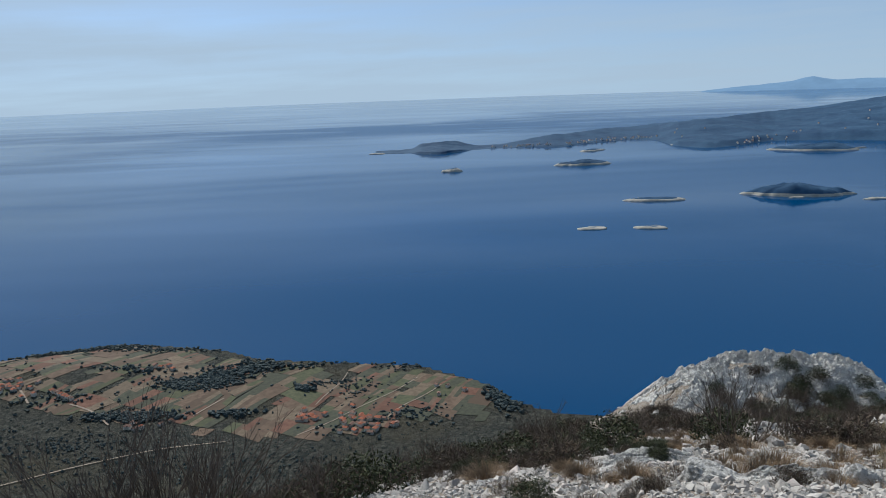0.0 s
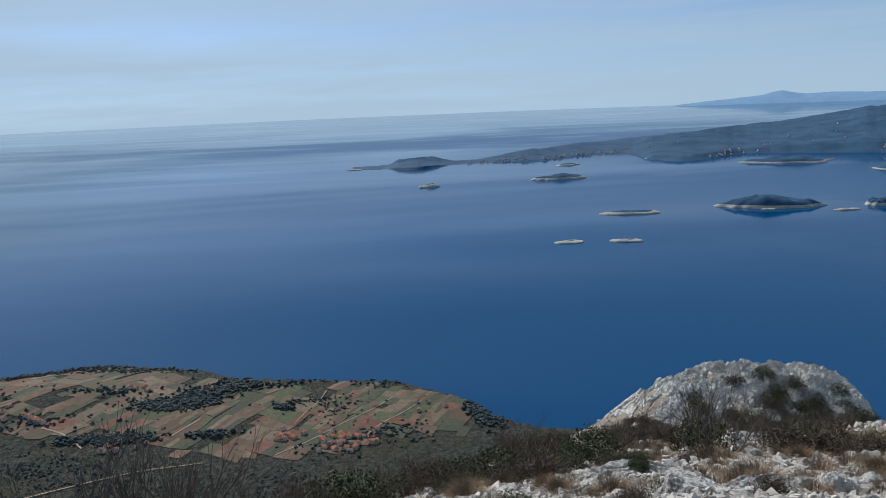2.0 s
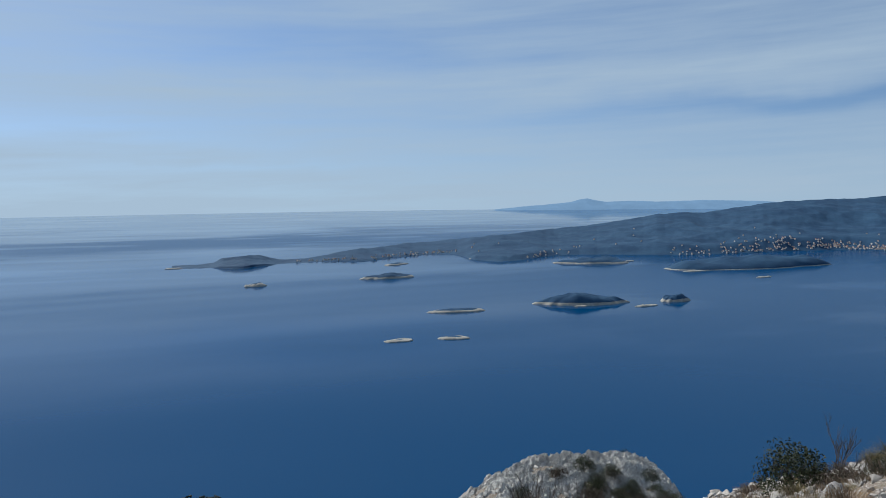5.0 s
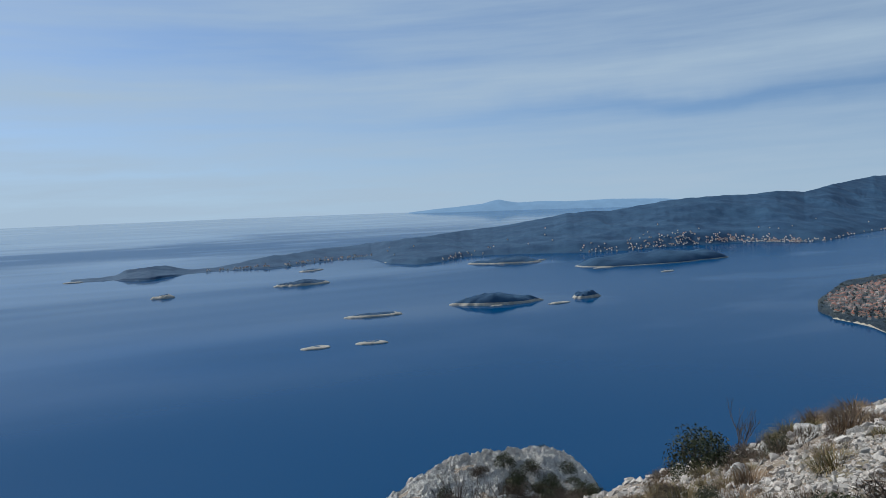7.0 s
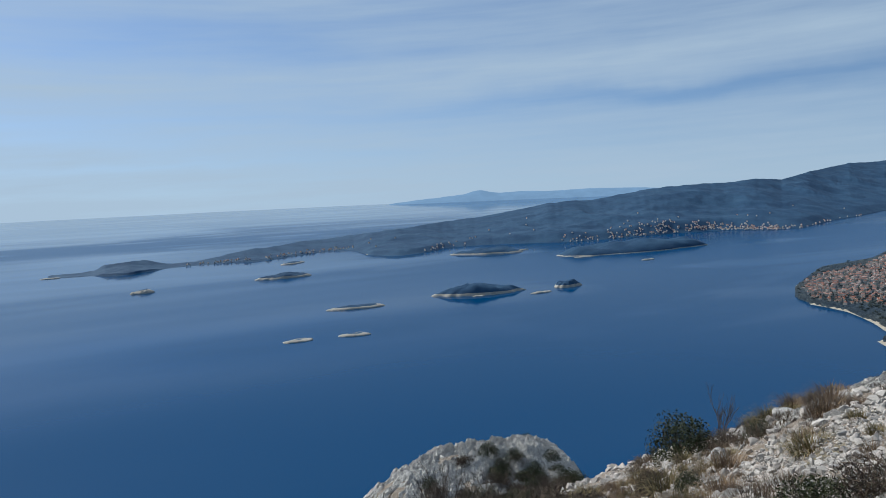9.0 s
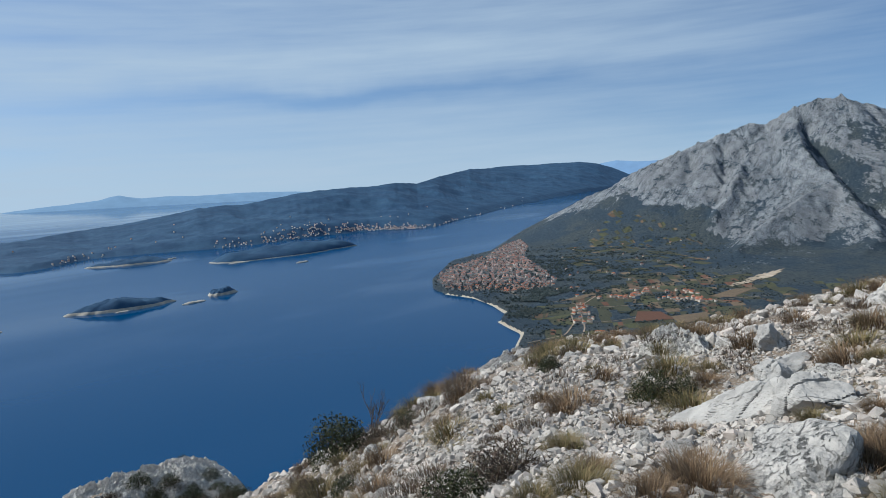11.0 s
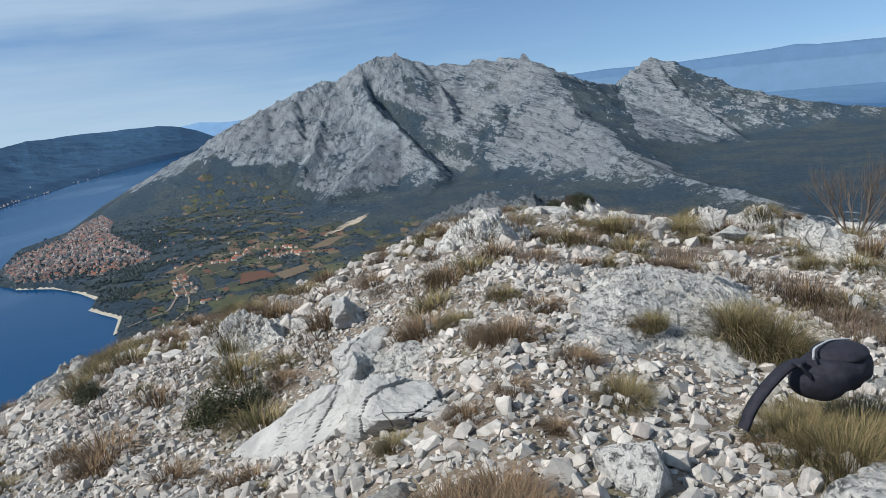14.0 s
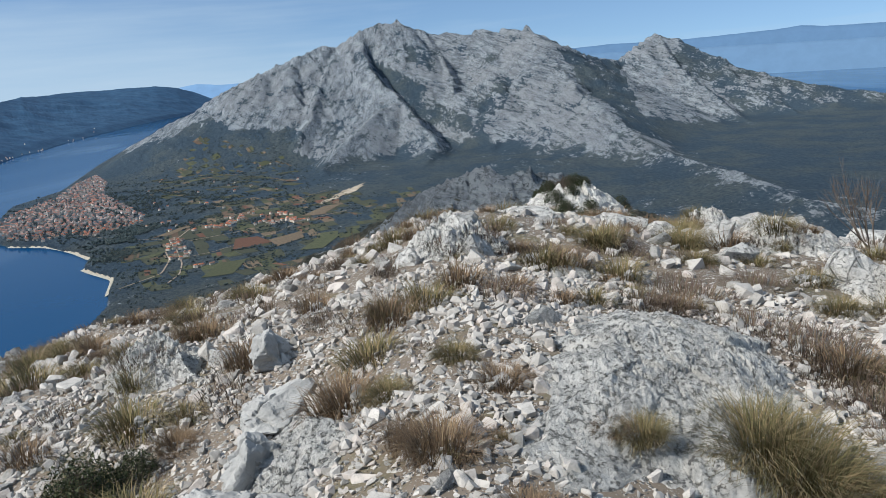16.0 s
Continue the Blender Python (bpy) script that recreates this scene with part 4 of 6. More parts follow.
fields([(720, 260), (800, 245), (900, 320), (940, 430), (870, 450), (770, 350)], 48, 9, [.08, .02, .24, .22, .44, .14])
fields([(430, 150), (560, 112), (640, 120), (640, 90), (520, 70), (420, 110)], 20, 12, [.05, .04, .08, .40, .43, .45])
fields([(330, 190), (392, 235), (420, 160), (470, 120), (400, 110), (340, 140)], 35, 11, [.04, .03, .06, .42, .45, .5])
for line, width in (([(-21, 197), (-17, 206), (-9, 214), (-4, 222)], .55), ([(-44, 209), (-42, 217), (-38, 226), (-37, 235)], .45), ([(-46, 188), (-37, 196), (-31, 205), (-19, 218), (-12, 229)], .5),
                    ([(-81, 203), (-75, 215)], .7), ([(-154, 225), (-146, 223), (-137, 212)], .9), ([(-123, 211), (-114, 207), (-105, 198)], .9), ([(-119, 165), (-107, 172), (-95, 178), (-83, 183), (-66, 186)], .7),
                    ([(345, 215), (372, 205), (402, 215), (430, 232), (463, 240), (500, 246), (540, 232), (590, 205), (640, 180)], 1.3), ([(402, 215), (420, 195), (470, 170), (560, 150)], .9), ([(463, 243), (470, 290), (500, 340)], .9)):
    ribbon("road", line, width * 0.72, TRACK_MAT)


def beach(points, width):
    """A strip of shingle along the water, sloping down to it."""
    ob = ribbon("beach", points, width, SAND_MAT)
    n = len(ob.data.vertices) // 2
    for k, v in enumerate(ob.data.vertices):
        v.co.z = SEA + (1.7 if k < n else 0.05)


beach([(430, 284), (449, 306), (463, 326), (473, 344), (477, 362), (479, 379)], 5.0)
beach([(345, 221), (378, 237), (391, 256), (403, 272)], 5.0)


def patch(name, cx, cy, long, wide, turn, material, seed, lift=0.4):
    """A ragged patch laid on the land."""
    t, s = np.meshgrid(np.linspace(0, 2 * np.pi, 60, endpoint=False), np.linspace(0.02, 1, 12))
    edge = 1 + 1.7 * (fbm(np.cos(t) * 4 + seed, np.sin(t) * 4, 5, 0.65, seed) - 0.5)
    u, v, a = np.cos(t) * s * edge * long / 2, np.sin(t) * s * edge * wide / 2, radians(turn)
    x, y = cx + u * math.cos(a) - v * math.sin(a), cy + u * math.sin(a) + v * math.cos(a)
    z = land_z(x, y) + lift + 1.2 * (fbm(x / 5, y / 5, 3, 0.5, seed) - 0.5)
    return link_mesh(name, np.stack([x, y, z], -1).reshape(-1, 3), grid_faces(12, 60, True)[:, ::-1], material, TERRAIN)


QUARRY_MAT = mat_simple("quarry_stone", (0.27, 0.225, 0.17), (0.43, 0.37, 0.295), 0.12, bump=0.6)
patch("quarry", 630, 156, 66, 11, -8, QUARRY_MAT, 3)
patch("quarry", 588, 163, 30, 9, -12, QUARRY_MAT, 8)

WALL_MATS = [mat_simple("cream_render", (0.55, 0.50, 0.43), (0.68, 0.63, 0.55), 0.8, spread=0.35), mat_simple("grey_stone_wall", (0.36, 0.34, 0.31), (0.50, 0.47, 0.42), 0.9, spread=0.3)]
ROOF_MATS = [mat_simple("red_roof_tiles", (0.30, 0.105, 0.062), (0.41, 0.155, 0.093), 1.2, spread=0.5), mat_simple("faded_roof_tiles", (0.20, 0.12, 0.09), (0.30, 0.185, 0.145), 1.2, spread=0.4)]


def box_arrays(w, d, h):
    v = [(sx * w / 2, sy * d / 2, z) for z in (-0.8, h) for sx, sy in ((-1, -1), (1, -1), (1, 1), (-1, 1))]
    return v, [(0, 1, 5, 4), (1, 2, 6, 5), (2, 3, 7, 6), (3, 0, 4, 7)]


def roof_arrays(w, d, h, top, hip):
    o = 0.14
    v = [(sx * (w / 2 + o), sy * (d / 2 + o), h - 0.06) for sx, sy in ((-1, -1), (1, -1), (1, 1), (-1, 1))] + [(-w / 2 + hip - o * (hip == 0), 0, top), (w / 2 - hip + o * (hip == 0), 0, top)]
    return v, [(0, 1, 5, 4), (2, 3, 4, 5), (1, 2, 5, 5), (3, 0, 4, 4), (3, 2, 1, 0)]


def plain_mesh(name, v, f, material):
    me = bpy.data.meshes.new(name)
    me.from_pydata(v, [], [tuple(dict.fromkeys(q)) for q in f])
    me.materials.append(material)
    return me


HOUSES = []


def house_kind(w, d, h, top, hip, wall, roof, lean=False):
    base = new("house")
    wall_v, wall_f = box_arrays(w, d, h)
    if hip == 0:
        wall_v = wall_v + [(-w / 2, 0, top - 0.12), (w / 2, 0, top - 0.12)]
        wall_f = wall_f + [(7, 4, 8), (5, 6, 9)]
    a, b = new("wall", plain_mesh("wall", wall_v, wall_f, wall)), new("roof", plain_mesh("roof", *roof_arrays(w, d, h, top, hip), roof))
    a.parent = b.parent = base
    if lean:
        lv, lf = box_arrays(w * 0.45, d * 0.5, h * 0.6)
        c = new("annex", plain_mesh("annex", [(x + w * 0.6, y, z) for x, y, z in lv], lf + [(4, 5, 6, 7)], wall))
        c.parent = base
    HOUSES.append((base, (w, d, h, top, hip)))
    return base


house_kind(2.9, 2.2, 1.6, 2.3, 0, WALL_MATS[0], ROOF_MATS[0])
house_kind(2.5, 2.3, 2.2, 2.9, 0.8, WALL_MATS[0], ROOF_MATS[0], True)
house_kind(3.6, 2.1, 1.4, 2.1, 0, WALL_MATS[1], ROOF_MATS[1])
house_kind(2.3, 2.0, 1.9, 2.6, 0, WALL_MATS[0], ROOF_MATS[1], True)
house_kind(3.1, 2.6, 2.1, 2.8, 1.0, WALL_MATS[1], ROOF_MATS[0])
USED = set()


def put_house(x, y, turn, group, label="pale rendered house with a red tiled roof"):
    k = int(rng.integers(len(HOUSES)))
    base = HOUSES[k][0]
    m = pose(x, y, float(land_z(np.array([x]), np.array([y]))[0]) + 0.1, 0, 0, turn) @ Matrix.Scale(0.66 if x < 100 else 1.0 if y < 300 else 0.80, 4)
    if k in USED:
        ob = copy_thing(base, m)
    else:
        USED.add(k)
        base.matrix_basis = m
        ob = base
    tagged(ob, label, "house", group)


def scatter_in(poly, step, jitter, keep):
    xs, ys = [q[0] for q in poly], [q[1] for q in poly]
    out = []
    for x in np.arange(min(xs), max(xs), step):
        for y in np.arange(min(ys), max(ys), step):
            u, v = x + rng.normal() * jitter, y + rng.normal() * jitter
            if rng.random() < keep and inside(u, v, poly):
                out.append((u, v))
    return out


TOWN = [(500, 408), (557, 447), (601, 464), (650, 476), (700, 488), (773, 520), (850, 548), (880, 555), (800, 492), (730, 455), (679, 420), (620, 368), (566, 322), (530, 300), (507, 312), (484, 319), (494, 343), (478, 348), (480, 375)]
town = [q for q in scatter_in(TOWN, 4.4, 1.1, 0.82) if shore(np.array([q[0]]), np.array([q[1]]))[0] > 4]
town.sort(key=lambda q: q[0] ** 2 + q[1] ** 2)
LINES = [([(490, 236), (499, 219), (529, 222), (551, 215)], 6, 34), ([(498, 196), (513, 177), (503, 161)], 6, 26), ([(462, 240), (430, 224), (402, 205)], 6, 24), ([(529, 222), (540, 190), (529, 180)], 7, 12), ([(384, 189), (388, 184)], 3, 5)]
YARDS = [[(423, 183), (454, 194), (459, 180), (440, 163)], [(426, 155), (447, 168), (468, 153), (449, 144)], [(405, 244), (420, 236), (430, 228), (412, 232)], [(470, 262), (500, 256), (505, 248), (476, 252)],
         [(360, 176), (392, 178), (398, 164), (366, 160)], [(520, 168), (560, 160), (566, 148), (524, 152)], [(412, 136), (450, 132), (452, 120), (414, 122)]]
YARD_TONES = [1, 2, 3, 2, 3, 2, 3]
for corners, tone in zip(YARDS, YARD_TONES):
    drape("field", corners, FIELD_MATS[tone], 0.35, TERRAIN, 6)
for line, width in (([(469, 245), (428, 223), (394, 203), (370, 193), (352, 191)], .9), ([(453, 227), (473, 204), (494, 185), (509, 161), (540, 130)], .8)):
    ribbon("road", line, width, TRACK_MAT, 0.4)
loose = []
for line, wide, count in LINES:
    p = np.array(line, float)
    for _ in range(count):
        k = rng.integers(len(p) - 1)
        q = p[k] + (p[k + 1] - p[k]) * rng.random() + rng.normal(size=2) * wide * 0.5
        loose.append(tuple(q))
loose += [(rng.uniform(480, 900), rng.uniform(230, 480)) for _ in range(45)]
for x, y in town[:115]:
    put_house(x, y, 35 + 90 * rng.integers(2) + rng.normal() * 8, "houses of the seaside town")
for x, y in loose:
    if shore(np.array([x]), np.array([y]))[0] > 10 and land_z(np.array([x]), np.array([y]))[0] < -60:
        put_house(x, y, rng.uniform(0, 180), "scattered houses on the plain")
for cx, cy, sx, sy, count in ((-46, 200, 2.2, 1.5, 16), (-26, 196, 4.5, 3.5, 34), (-149, 221, 6, 4, 26), (-96, 196, 6, 1.5, 6), (-106, 237, 8, 3, 6), (-4, 222, 5, 3, 4)):
    for _ in range(count):
        put_house(cx + rng.normal() * sx, cy + rng.normal() * sy, 62 + 90 * rng.integers(2) + rng.normal() * 10, "houses of the hill village", "stone house with an orange tiled roof in the fields")
for k in range(7):
    put_house(-133 + 1.5 * k, 219 - .9 * k, 60, "row of houses beside the road", "low pale house in a row beside the road")


def joined_houses(name, label, places, turn):
    verts, faces, kinds = [], [], []
    for x, y, z in places:
        k = int(rng.integers(len(HOUSES)))
        w, d, h, top, hip = HOUSES[k][1]
        a = radians(turn + 90 * rng.integers(2) + rng.normal() * 10)
        for (v, f), kind in ((box_arrays(w, d, h), 0), (roof_arrays(w, d, h, top, hip), 1)):
            n = len(verts)
            verts += [(x + p * math.cos(a) - q * math.sin(a), y + p * math.sin(a) + q * math.cos(a), z + r) for p, q, r in [(p * 0.72, q * 0.72, r * 0.95) for p, q, r in v]]
            faces += [tuple(dict.fromkeys(n + i for i in q)) for q in f]
            kinds += [kind] * len(f)
    me = bpy.data.meshes.new(name)
    me.from_pydata(verts, [], faces)
    me.materials.append(mat_islands("town_walls", [(0.56, 0.52, 0.47), (0.46, 0.43, 0.40), (0.66, 0.63, 0.59)], 1.0))
    me.materials.append(mat_islands("town_roofs", [(0.31, 0.155, 0.12), (0.27, 0.20, 0.18), (0.36, 0.20, 0.16), (0.24, 0.115, 0.09), (0.34, 0.29, 0.27), (0.10, 0.11, 0.10)], 1.0))
    me.polygons.foreach_set("material_index", np.array(kinds, np.int32))
    tagged(new(name, me), label, "houses", kind="stuff")


rest = np.array(town[115:])
joined_houses("town_houses", "dense red-roofed houses of the seaside town", np.c_[rest, land_z(*rest.T) + 0.1], 35)


def island_houses():
    """Small settlements along the shore of the long island."""
    out = []
    spans = [(4, 9, 30, 12), (10, 17.2, 60, 22), (22.5, 26, 18, 16), (33.5, 36.5, 24, 14), (37.2, 42.6, 120, 30), (43, 52, 240, 14), (52, 58, 30, 20), (36, 60, 16, 120), (18, 33, 12, 140)]
    for b0, b1, count, deep in spans:
        for _ in range(count):
            b, s = rng.uniform(b0, b1), 6 + abs(rng.normal()) * deep
            r = np.interp(b, *zip(*SHORE_FAR)) + s
            x, y = r * math.sin(radians(b)), r * math.cos(radians(b))
            hit, place, *_ = LONG.ray_cast((x, y, 300), (0, 0, -1))
            if hit and place.z > SEA + 0.3:
                out.append((x, y, place.z))
    return out


LONG = bpy.data.objects["long_island"]
joined_houses("island_houses", "pale houses scattered along the island shore", island_houses(), 0)

# ---------------------------------------------------------------- trees of the plains
# crown greens carry a bluish haze tint, matching the woods of the terrain
TREE_MAT = mat_islands("dark_pines_and_olives", [(0.030, 0.047, 0.052), (0.050, 0.068, 0.068), (0.038, 0.057, 0.062), (0.072, 0.086, 0.080)], 0.9)


def blob(seed):
    bm = bmesh.new()
    bmesh.ops.create_icosphere(bm, subdivisions=1, radius=1)
    r = random.Random(seed)
    for v in bm.verts:
        v.co *= r.uniform(0.62, 1.25)
        v.co.z = max(v.co.z * 0.9, -0.7)
    v, f = np.array([q.co[:] for q in bm.verts]), np.array([[q.index for q in p.verts] for p in bm.faces])
    bm.free()
    return v, f


BLOBS = [blob(k) for k in range(9)]


def joined_blobs(name, label, places, material, category):
    """places: x, y, z, size rows; each a ragged crown of three lumps."""
    vs, fs, n = [], [], 0
    for x, y, z, s in places:
        for j in range(3):
            v, f = BLOBS[int(rng.integers(9))]
            k = s * rng.uniform(0.35, 0.6)
            off = rng.normal(size=3) * s * (0.32, 0.32, 0.16)
            vs.append(v * (k, k, k * rng.uniform(0.8, 1.3)) + (x + off[0], y + off[1], z + s * 0.45 + off[2]))
            fs.append(f + n)
            n += len(v)
    tagged(link_mesh(name, np.concatenate(vs), np.concatenate(fs), material, None, False), label, category, kind="stuff")


def wood(spots):
    out = []
    for cx, cy, sx, sy, count, size in spots:
        x, y = cx + rng.normal(size=count) * sx, cy + rng.normal(size=count) * sy
        keep = shore(x, y) > 1.5
        x, y = x[keep], y[keep]
        out += [(*q, size * rng.uniform(0.6, 1.3)) for q in zip(x, y, land_z(x, y))]
    return out


west = wood([(-157, 263, 10, 2.2, 140, .9), (-138, 269, 9, 1.8, 130, .9), (-113, 263, 10, 2.2, 110, .85), (-90, 226, 6, 2.6, 420, .8), (-80, 232, 4, 4, 420, .85), (-72, 242, 3, 5, 90, 1.2), (-60, 242, 8, 2, 60, 1.1), (-99, 203, 7, 1.5, 330, 1.0),
             ]) + wood([
             (14, 214, 2, 5, 70, 1.1), (17, 206, 2.5, 4, 60, 1.1), (-68, 204, 3.5, 1.0, 50, 1.1), (-50, 222, 2, 1.8, 36, 1.2), (-43, 226, 5, 1.2, 40, .8), (-31, 221, 4, 5, 60, .7), (-18, 201, 5, 4, 60, .7), (-8, 200, 4, 4, 50, .7),
             (-111, 237, 8, 1.5, 60, 1.0), (-30, 192, 8, 4, 60, .7), (-130, 215, 10, 3, 70, .8), (-112, 184, 16, 5, 200, .6), (-60, 172, 30, 5, 240, .55), (-30, 247, 30, 2, 60, .8), (-10, 239, 10, 2, 40, .9), (-45, 215, 45, 20, 90, .55), (-140, 240, 30, 12, 70, .6), (-150, 190, 20, 9, 160, .6)])
slope = wood([(-70, 160, 45, 14, 900, .30), (-120, 172, 30, 12, 600, .30), (-10, 172, 30, 14, 500, .28), (-90, 130, 40, 16, 400, .28)])
joined_blobs("slope_scrub", "low dark scrub dotted over the slope", slope, TREE_MAT, "scrub")
joined_blobs("plain_trees", "dark pines and scrub between the fields", west, TREE_MAT, "trees")
east = wood([(500, 290, 14, 10, 390, 1.49), (460, 285, 14, 8, 345, 1.36), (420, 262, 14, 9, 345, 1.24), (500, 215, 70, 40, 1426, 1.18), (600, 290, 70, 50, 1426, 1.36), (570, 330, 60, 60, 598, 1.24), (700, 380, 80, 60, 965, 1.49), (620, 420, 60, 30, 345, 1.24), (500, 360, 20, 30, 138, 1.24), (580, 400, 60, 45, 1196, 1.05), (430, 190, 40, 25, 598, 1.05), (370, 170, 35, 28, 965, 0.81), (480, 110, 60, 30, 965, 0.93), (800, 330, 90, 60, 1150, 1.24)])
def clear_of(q):
    """True off the lanes of houses and the open yards."""
    return not any(inside(q[0], q[1], yard) for yard in YARDS) and all(min(math.hypot(q[0] - ax - (bx - ax) * t / 6, q[1] - ay - (by - ay) * t / 6) for (ax, ay), (bx, by) in zip(line, line[1:]) for t in range(7)) > 7 for line, *_ in LINES)


grove = wood([(560, 385, 45, 35, 260, 1.3), (640, 440, 45, 30, 160, 1.3), (500, 335, 16, 22, 120, 1.4)])
east = grove + [q for q in east if clear_of(q) and fbm(np.array([q[0] / 16]), np.array([q[1] / 16]), 3, 0.55, 77)[0] > 0.43 + 0.08 * rng.random()]
joined_blobs("coast_trees", "dark trees and olive groves round the town", east, TREE_MAT, "trees")


# ---------------------------------------------------------------- the hilltop: rocks, grass, shrubs


def floor_at(x, y):
    return float(stony_z(np.array([x]), np.array([y]))[0])


def ball(level):
    bm = bmesh.new()
    bmesh.ops.create_icosphere(bm, subdivisions=level, radius=1)
    v, f = np.array([q.co[:] for q in bm.verts]), np.array([[q.index for q in p.verts] for p in bm.faces])
    bm.free()
    return v, f


SPHERES = {k: ball(k) for k in (1, 2, 3, 4, 5, 6)}


def chiselled(level, seed, planes=14, rough=0.05, blunt=0.10, size=(1, 1, 1), grain=0.0):
    """A broken stone: a ball cut by chance planes, its faces roughened."""
    r = np.random.default_rng(seed)
    d, f = SPHERES[level]
    n = r.normal(size=(planes, 3))
    n /= np.linalg.norm(n, axis=1)[:, None]
    h = r.uniform(0.55, 1.0, planes)
    dot = d @ n.T
    reach = np.where(dot > 0.05, h / np.maximum(dot, 0.05), 9.0)
    k = 1 / blunt
    rad = -np.log(np.exp(-k * np.minimum(reach, 3)).sum(1)) / k
    v = d * np.clip(rad, 0.3, 1.6)[:, None]
    v = v * np.array(size)
    if rough:
        s = seed * 7.7
        for scale, amp in ((1.6, rough), (5.0, rough * 0.45), (14.0, grain)):
            if amp:
                w = sum(fbm(v[:, a] * scale + s, v[:, b] * scale - s, 3, 0.6, seed % 50 + a, True) for a, b in ((0, 1), (1, 2), (2, 0))) / 3 - 0.6
                v = v + d * (w * amp * 2)[:, None]
    return v, f


def rock_thing(name, label, x, y, mesh, turn, sink, group="", tilt=(0, 0), category="rock"):
    ob = new(name, mesh)
    ob.matrix_basis = pose(x, y, floor_at(x, y) - sink, tilt[0], tilt[1], turn)
    return tagged(ob, label, category, group)


def mesh_of(name, v, f, material, smooth_shade=False):
    ob = link_mesh(name, v, f, material, None, smooth_shade)
    me = ob.data
    bpy.data.objects.remove(ob)
    return me


LICHEN_MAT = mat_limestone("lichened_limestone", 0.8)
SLAB_MAT = mat_slab()
# the big outcrops: x, y, length, width, height, turn, sunk, seed
OUTCROPS = [
    ("large rounded white limestone boulder", 3.1, .50, .84, .62, .36, 30, .05, 11, .05),
    ("grey rounded boulder with dark lichen spots", 3.75, -.5, .36, .30, .30, 0, .03, 17, .02),
    ("pale flat limestone slab", 3.62, -1.45, .62, .45, .26, -20, .05, 19, .04),
    ("pile of pale limestone blocks", 12.3, .55, .95, .62, .75, 20, .22, 23, .09),
    ("pile of pale limestone blocks", 11.3, .25, .60, .45, .48, 60, .14, 24, .07),
    ("pile of pale limestone blocks", 11.2, 1.1, .50, .42, .42, 0, .12, 29, .07),
    ("craggy pale limestone outcrop", 13.8, -3.3, .95, .70, .62, 0, .18, 31, .10),
    ("craggy pale limestone outcrop", 11.0, -4.3, 1.0, .75, .66, 30, .18, 32, .10),
    ("craggy pale limestone outcrop", 15.2, -5.2, 1.4, 1.0, .85, -20, .22, 37, .11),
]
OUTCROPS += [
    ("craggy pale limestone outcrop", 18.5, -5.0, 1.9, 1.1, 1.0, 10, .25, 38, .11),
    ("craggy pale limestone outcrop", 9.6, -5.4, .9, .7, .55, 50, .14, 39, .10),
    ("white upright limestone stone", 7.6, -3.1, .20, .16, .24, 10, .03, 41, .03),
    ("pale limestone crag on the brow of the slope", 9.4, 8.35, .70, .50, .36, 30, .12, 43, .08),
    ("pale limestone crag on the brow of the slope", 11.6, 9.3, .8, .55, .36, 10, .12, 44, .08),
    ("pale limestone crag on the brow of the slope", 13.6, 9.0, .9, .55, .50, -10, .14, 47, .08),
    ("pale limestone crag on the brow of the slope", 7.6, 8.6, .5, .4, .28, 0, .10, 48, .08),
    ("grey limestone boulder among the rubble", 4.65, 2.15, .30, .25, .26, 0, .06, 53, .05),
    ("grey limestone boulder among the rubble", 2.5, 6.0, .62, .45, .45, 20, .12, 54, .07),
    ("grey limestone boulder among the rubble", 1.3, 6.6, .75, .5, .46, -30, .14, 57, .08),
    ("grey limestone boulder among the rubble", 3.6, 7.0, .5, .4, .36, -30, .10, 58, .08),
    ("grey limestone boulder among the rubble", 9.0, 2.7, .4, .3, .3, 40, .08, 59, .07),
]
for label, x, y, a, b, c, turn, sink, seed, rough in OUTCROPS:
    v, f = chiselled(5 if math.hypot(x - 1, y) < 8.5 else 4, seed, 26, rough * 1.6, 0.04, (a * 0.62, b * 0.66, c * 0.8), rough * 0.6)
    rock_thing("limestone_outcrop" if a > 0.5 else "boulder", label, x, y, mesh_of("rock", v, f, LICHEN_MAT if "lichen" in label else ROCK_MAT), turn, sink * 0.7, "rocks of the hilltop")


def worley(x, y, seed):
    """Nearest and next cell: distances, the nearest cell's chance number and the way to its middle."""
    ix, iy = np.floor(x), np.floor(y)
    d1, d2 = np.full(x.shape, 9.0), np.full(x.shape, 9.0)
    who, mx, my = np.zeros(x.shape), np.zeros(x.shape), np.zeros(x.shape)
    for i in (-1, 0, 1):
        for j in (-1, 0, 1):
            cx, cy = ix + i + lattice(ix + i, iy + j, seed), iy + j + lattice(ix + i, iy + j, seed + 1)
            d = np.hypot(x - cx, y - cy)
            near = d < d1
            d2 = np.where(near, d1, np.minimum(d2, d))
            who, mx, my = np.where(near, lattice(ix + i, iy + j, seed + 2), who), np.where(near, x - cx, mx), np.where(near, y - cy, my)
            d1 = np.where(near, d, d1)
    return d1, d2, who, mx, my


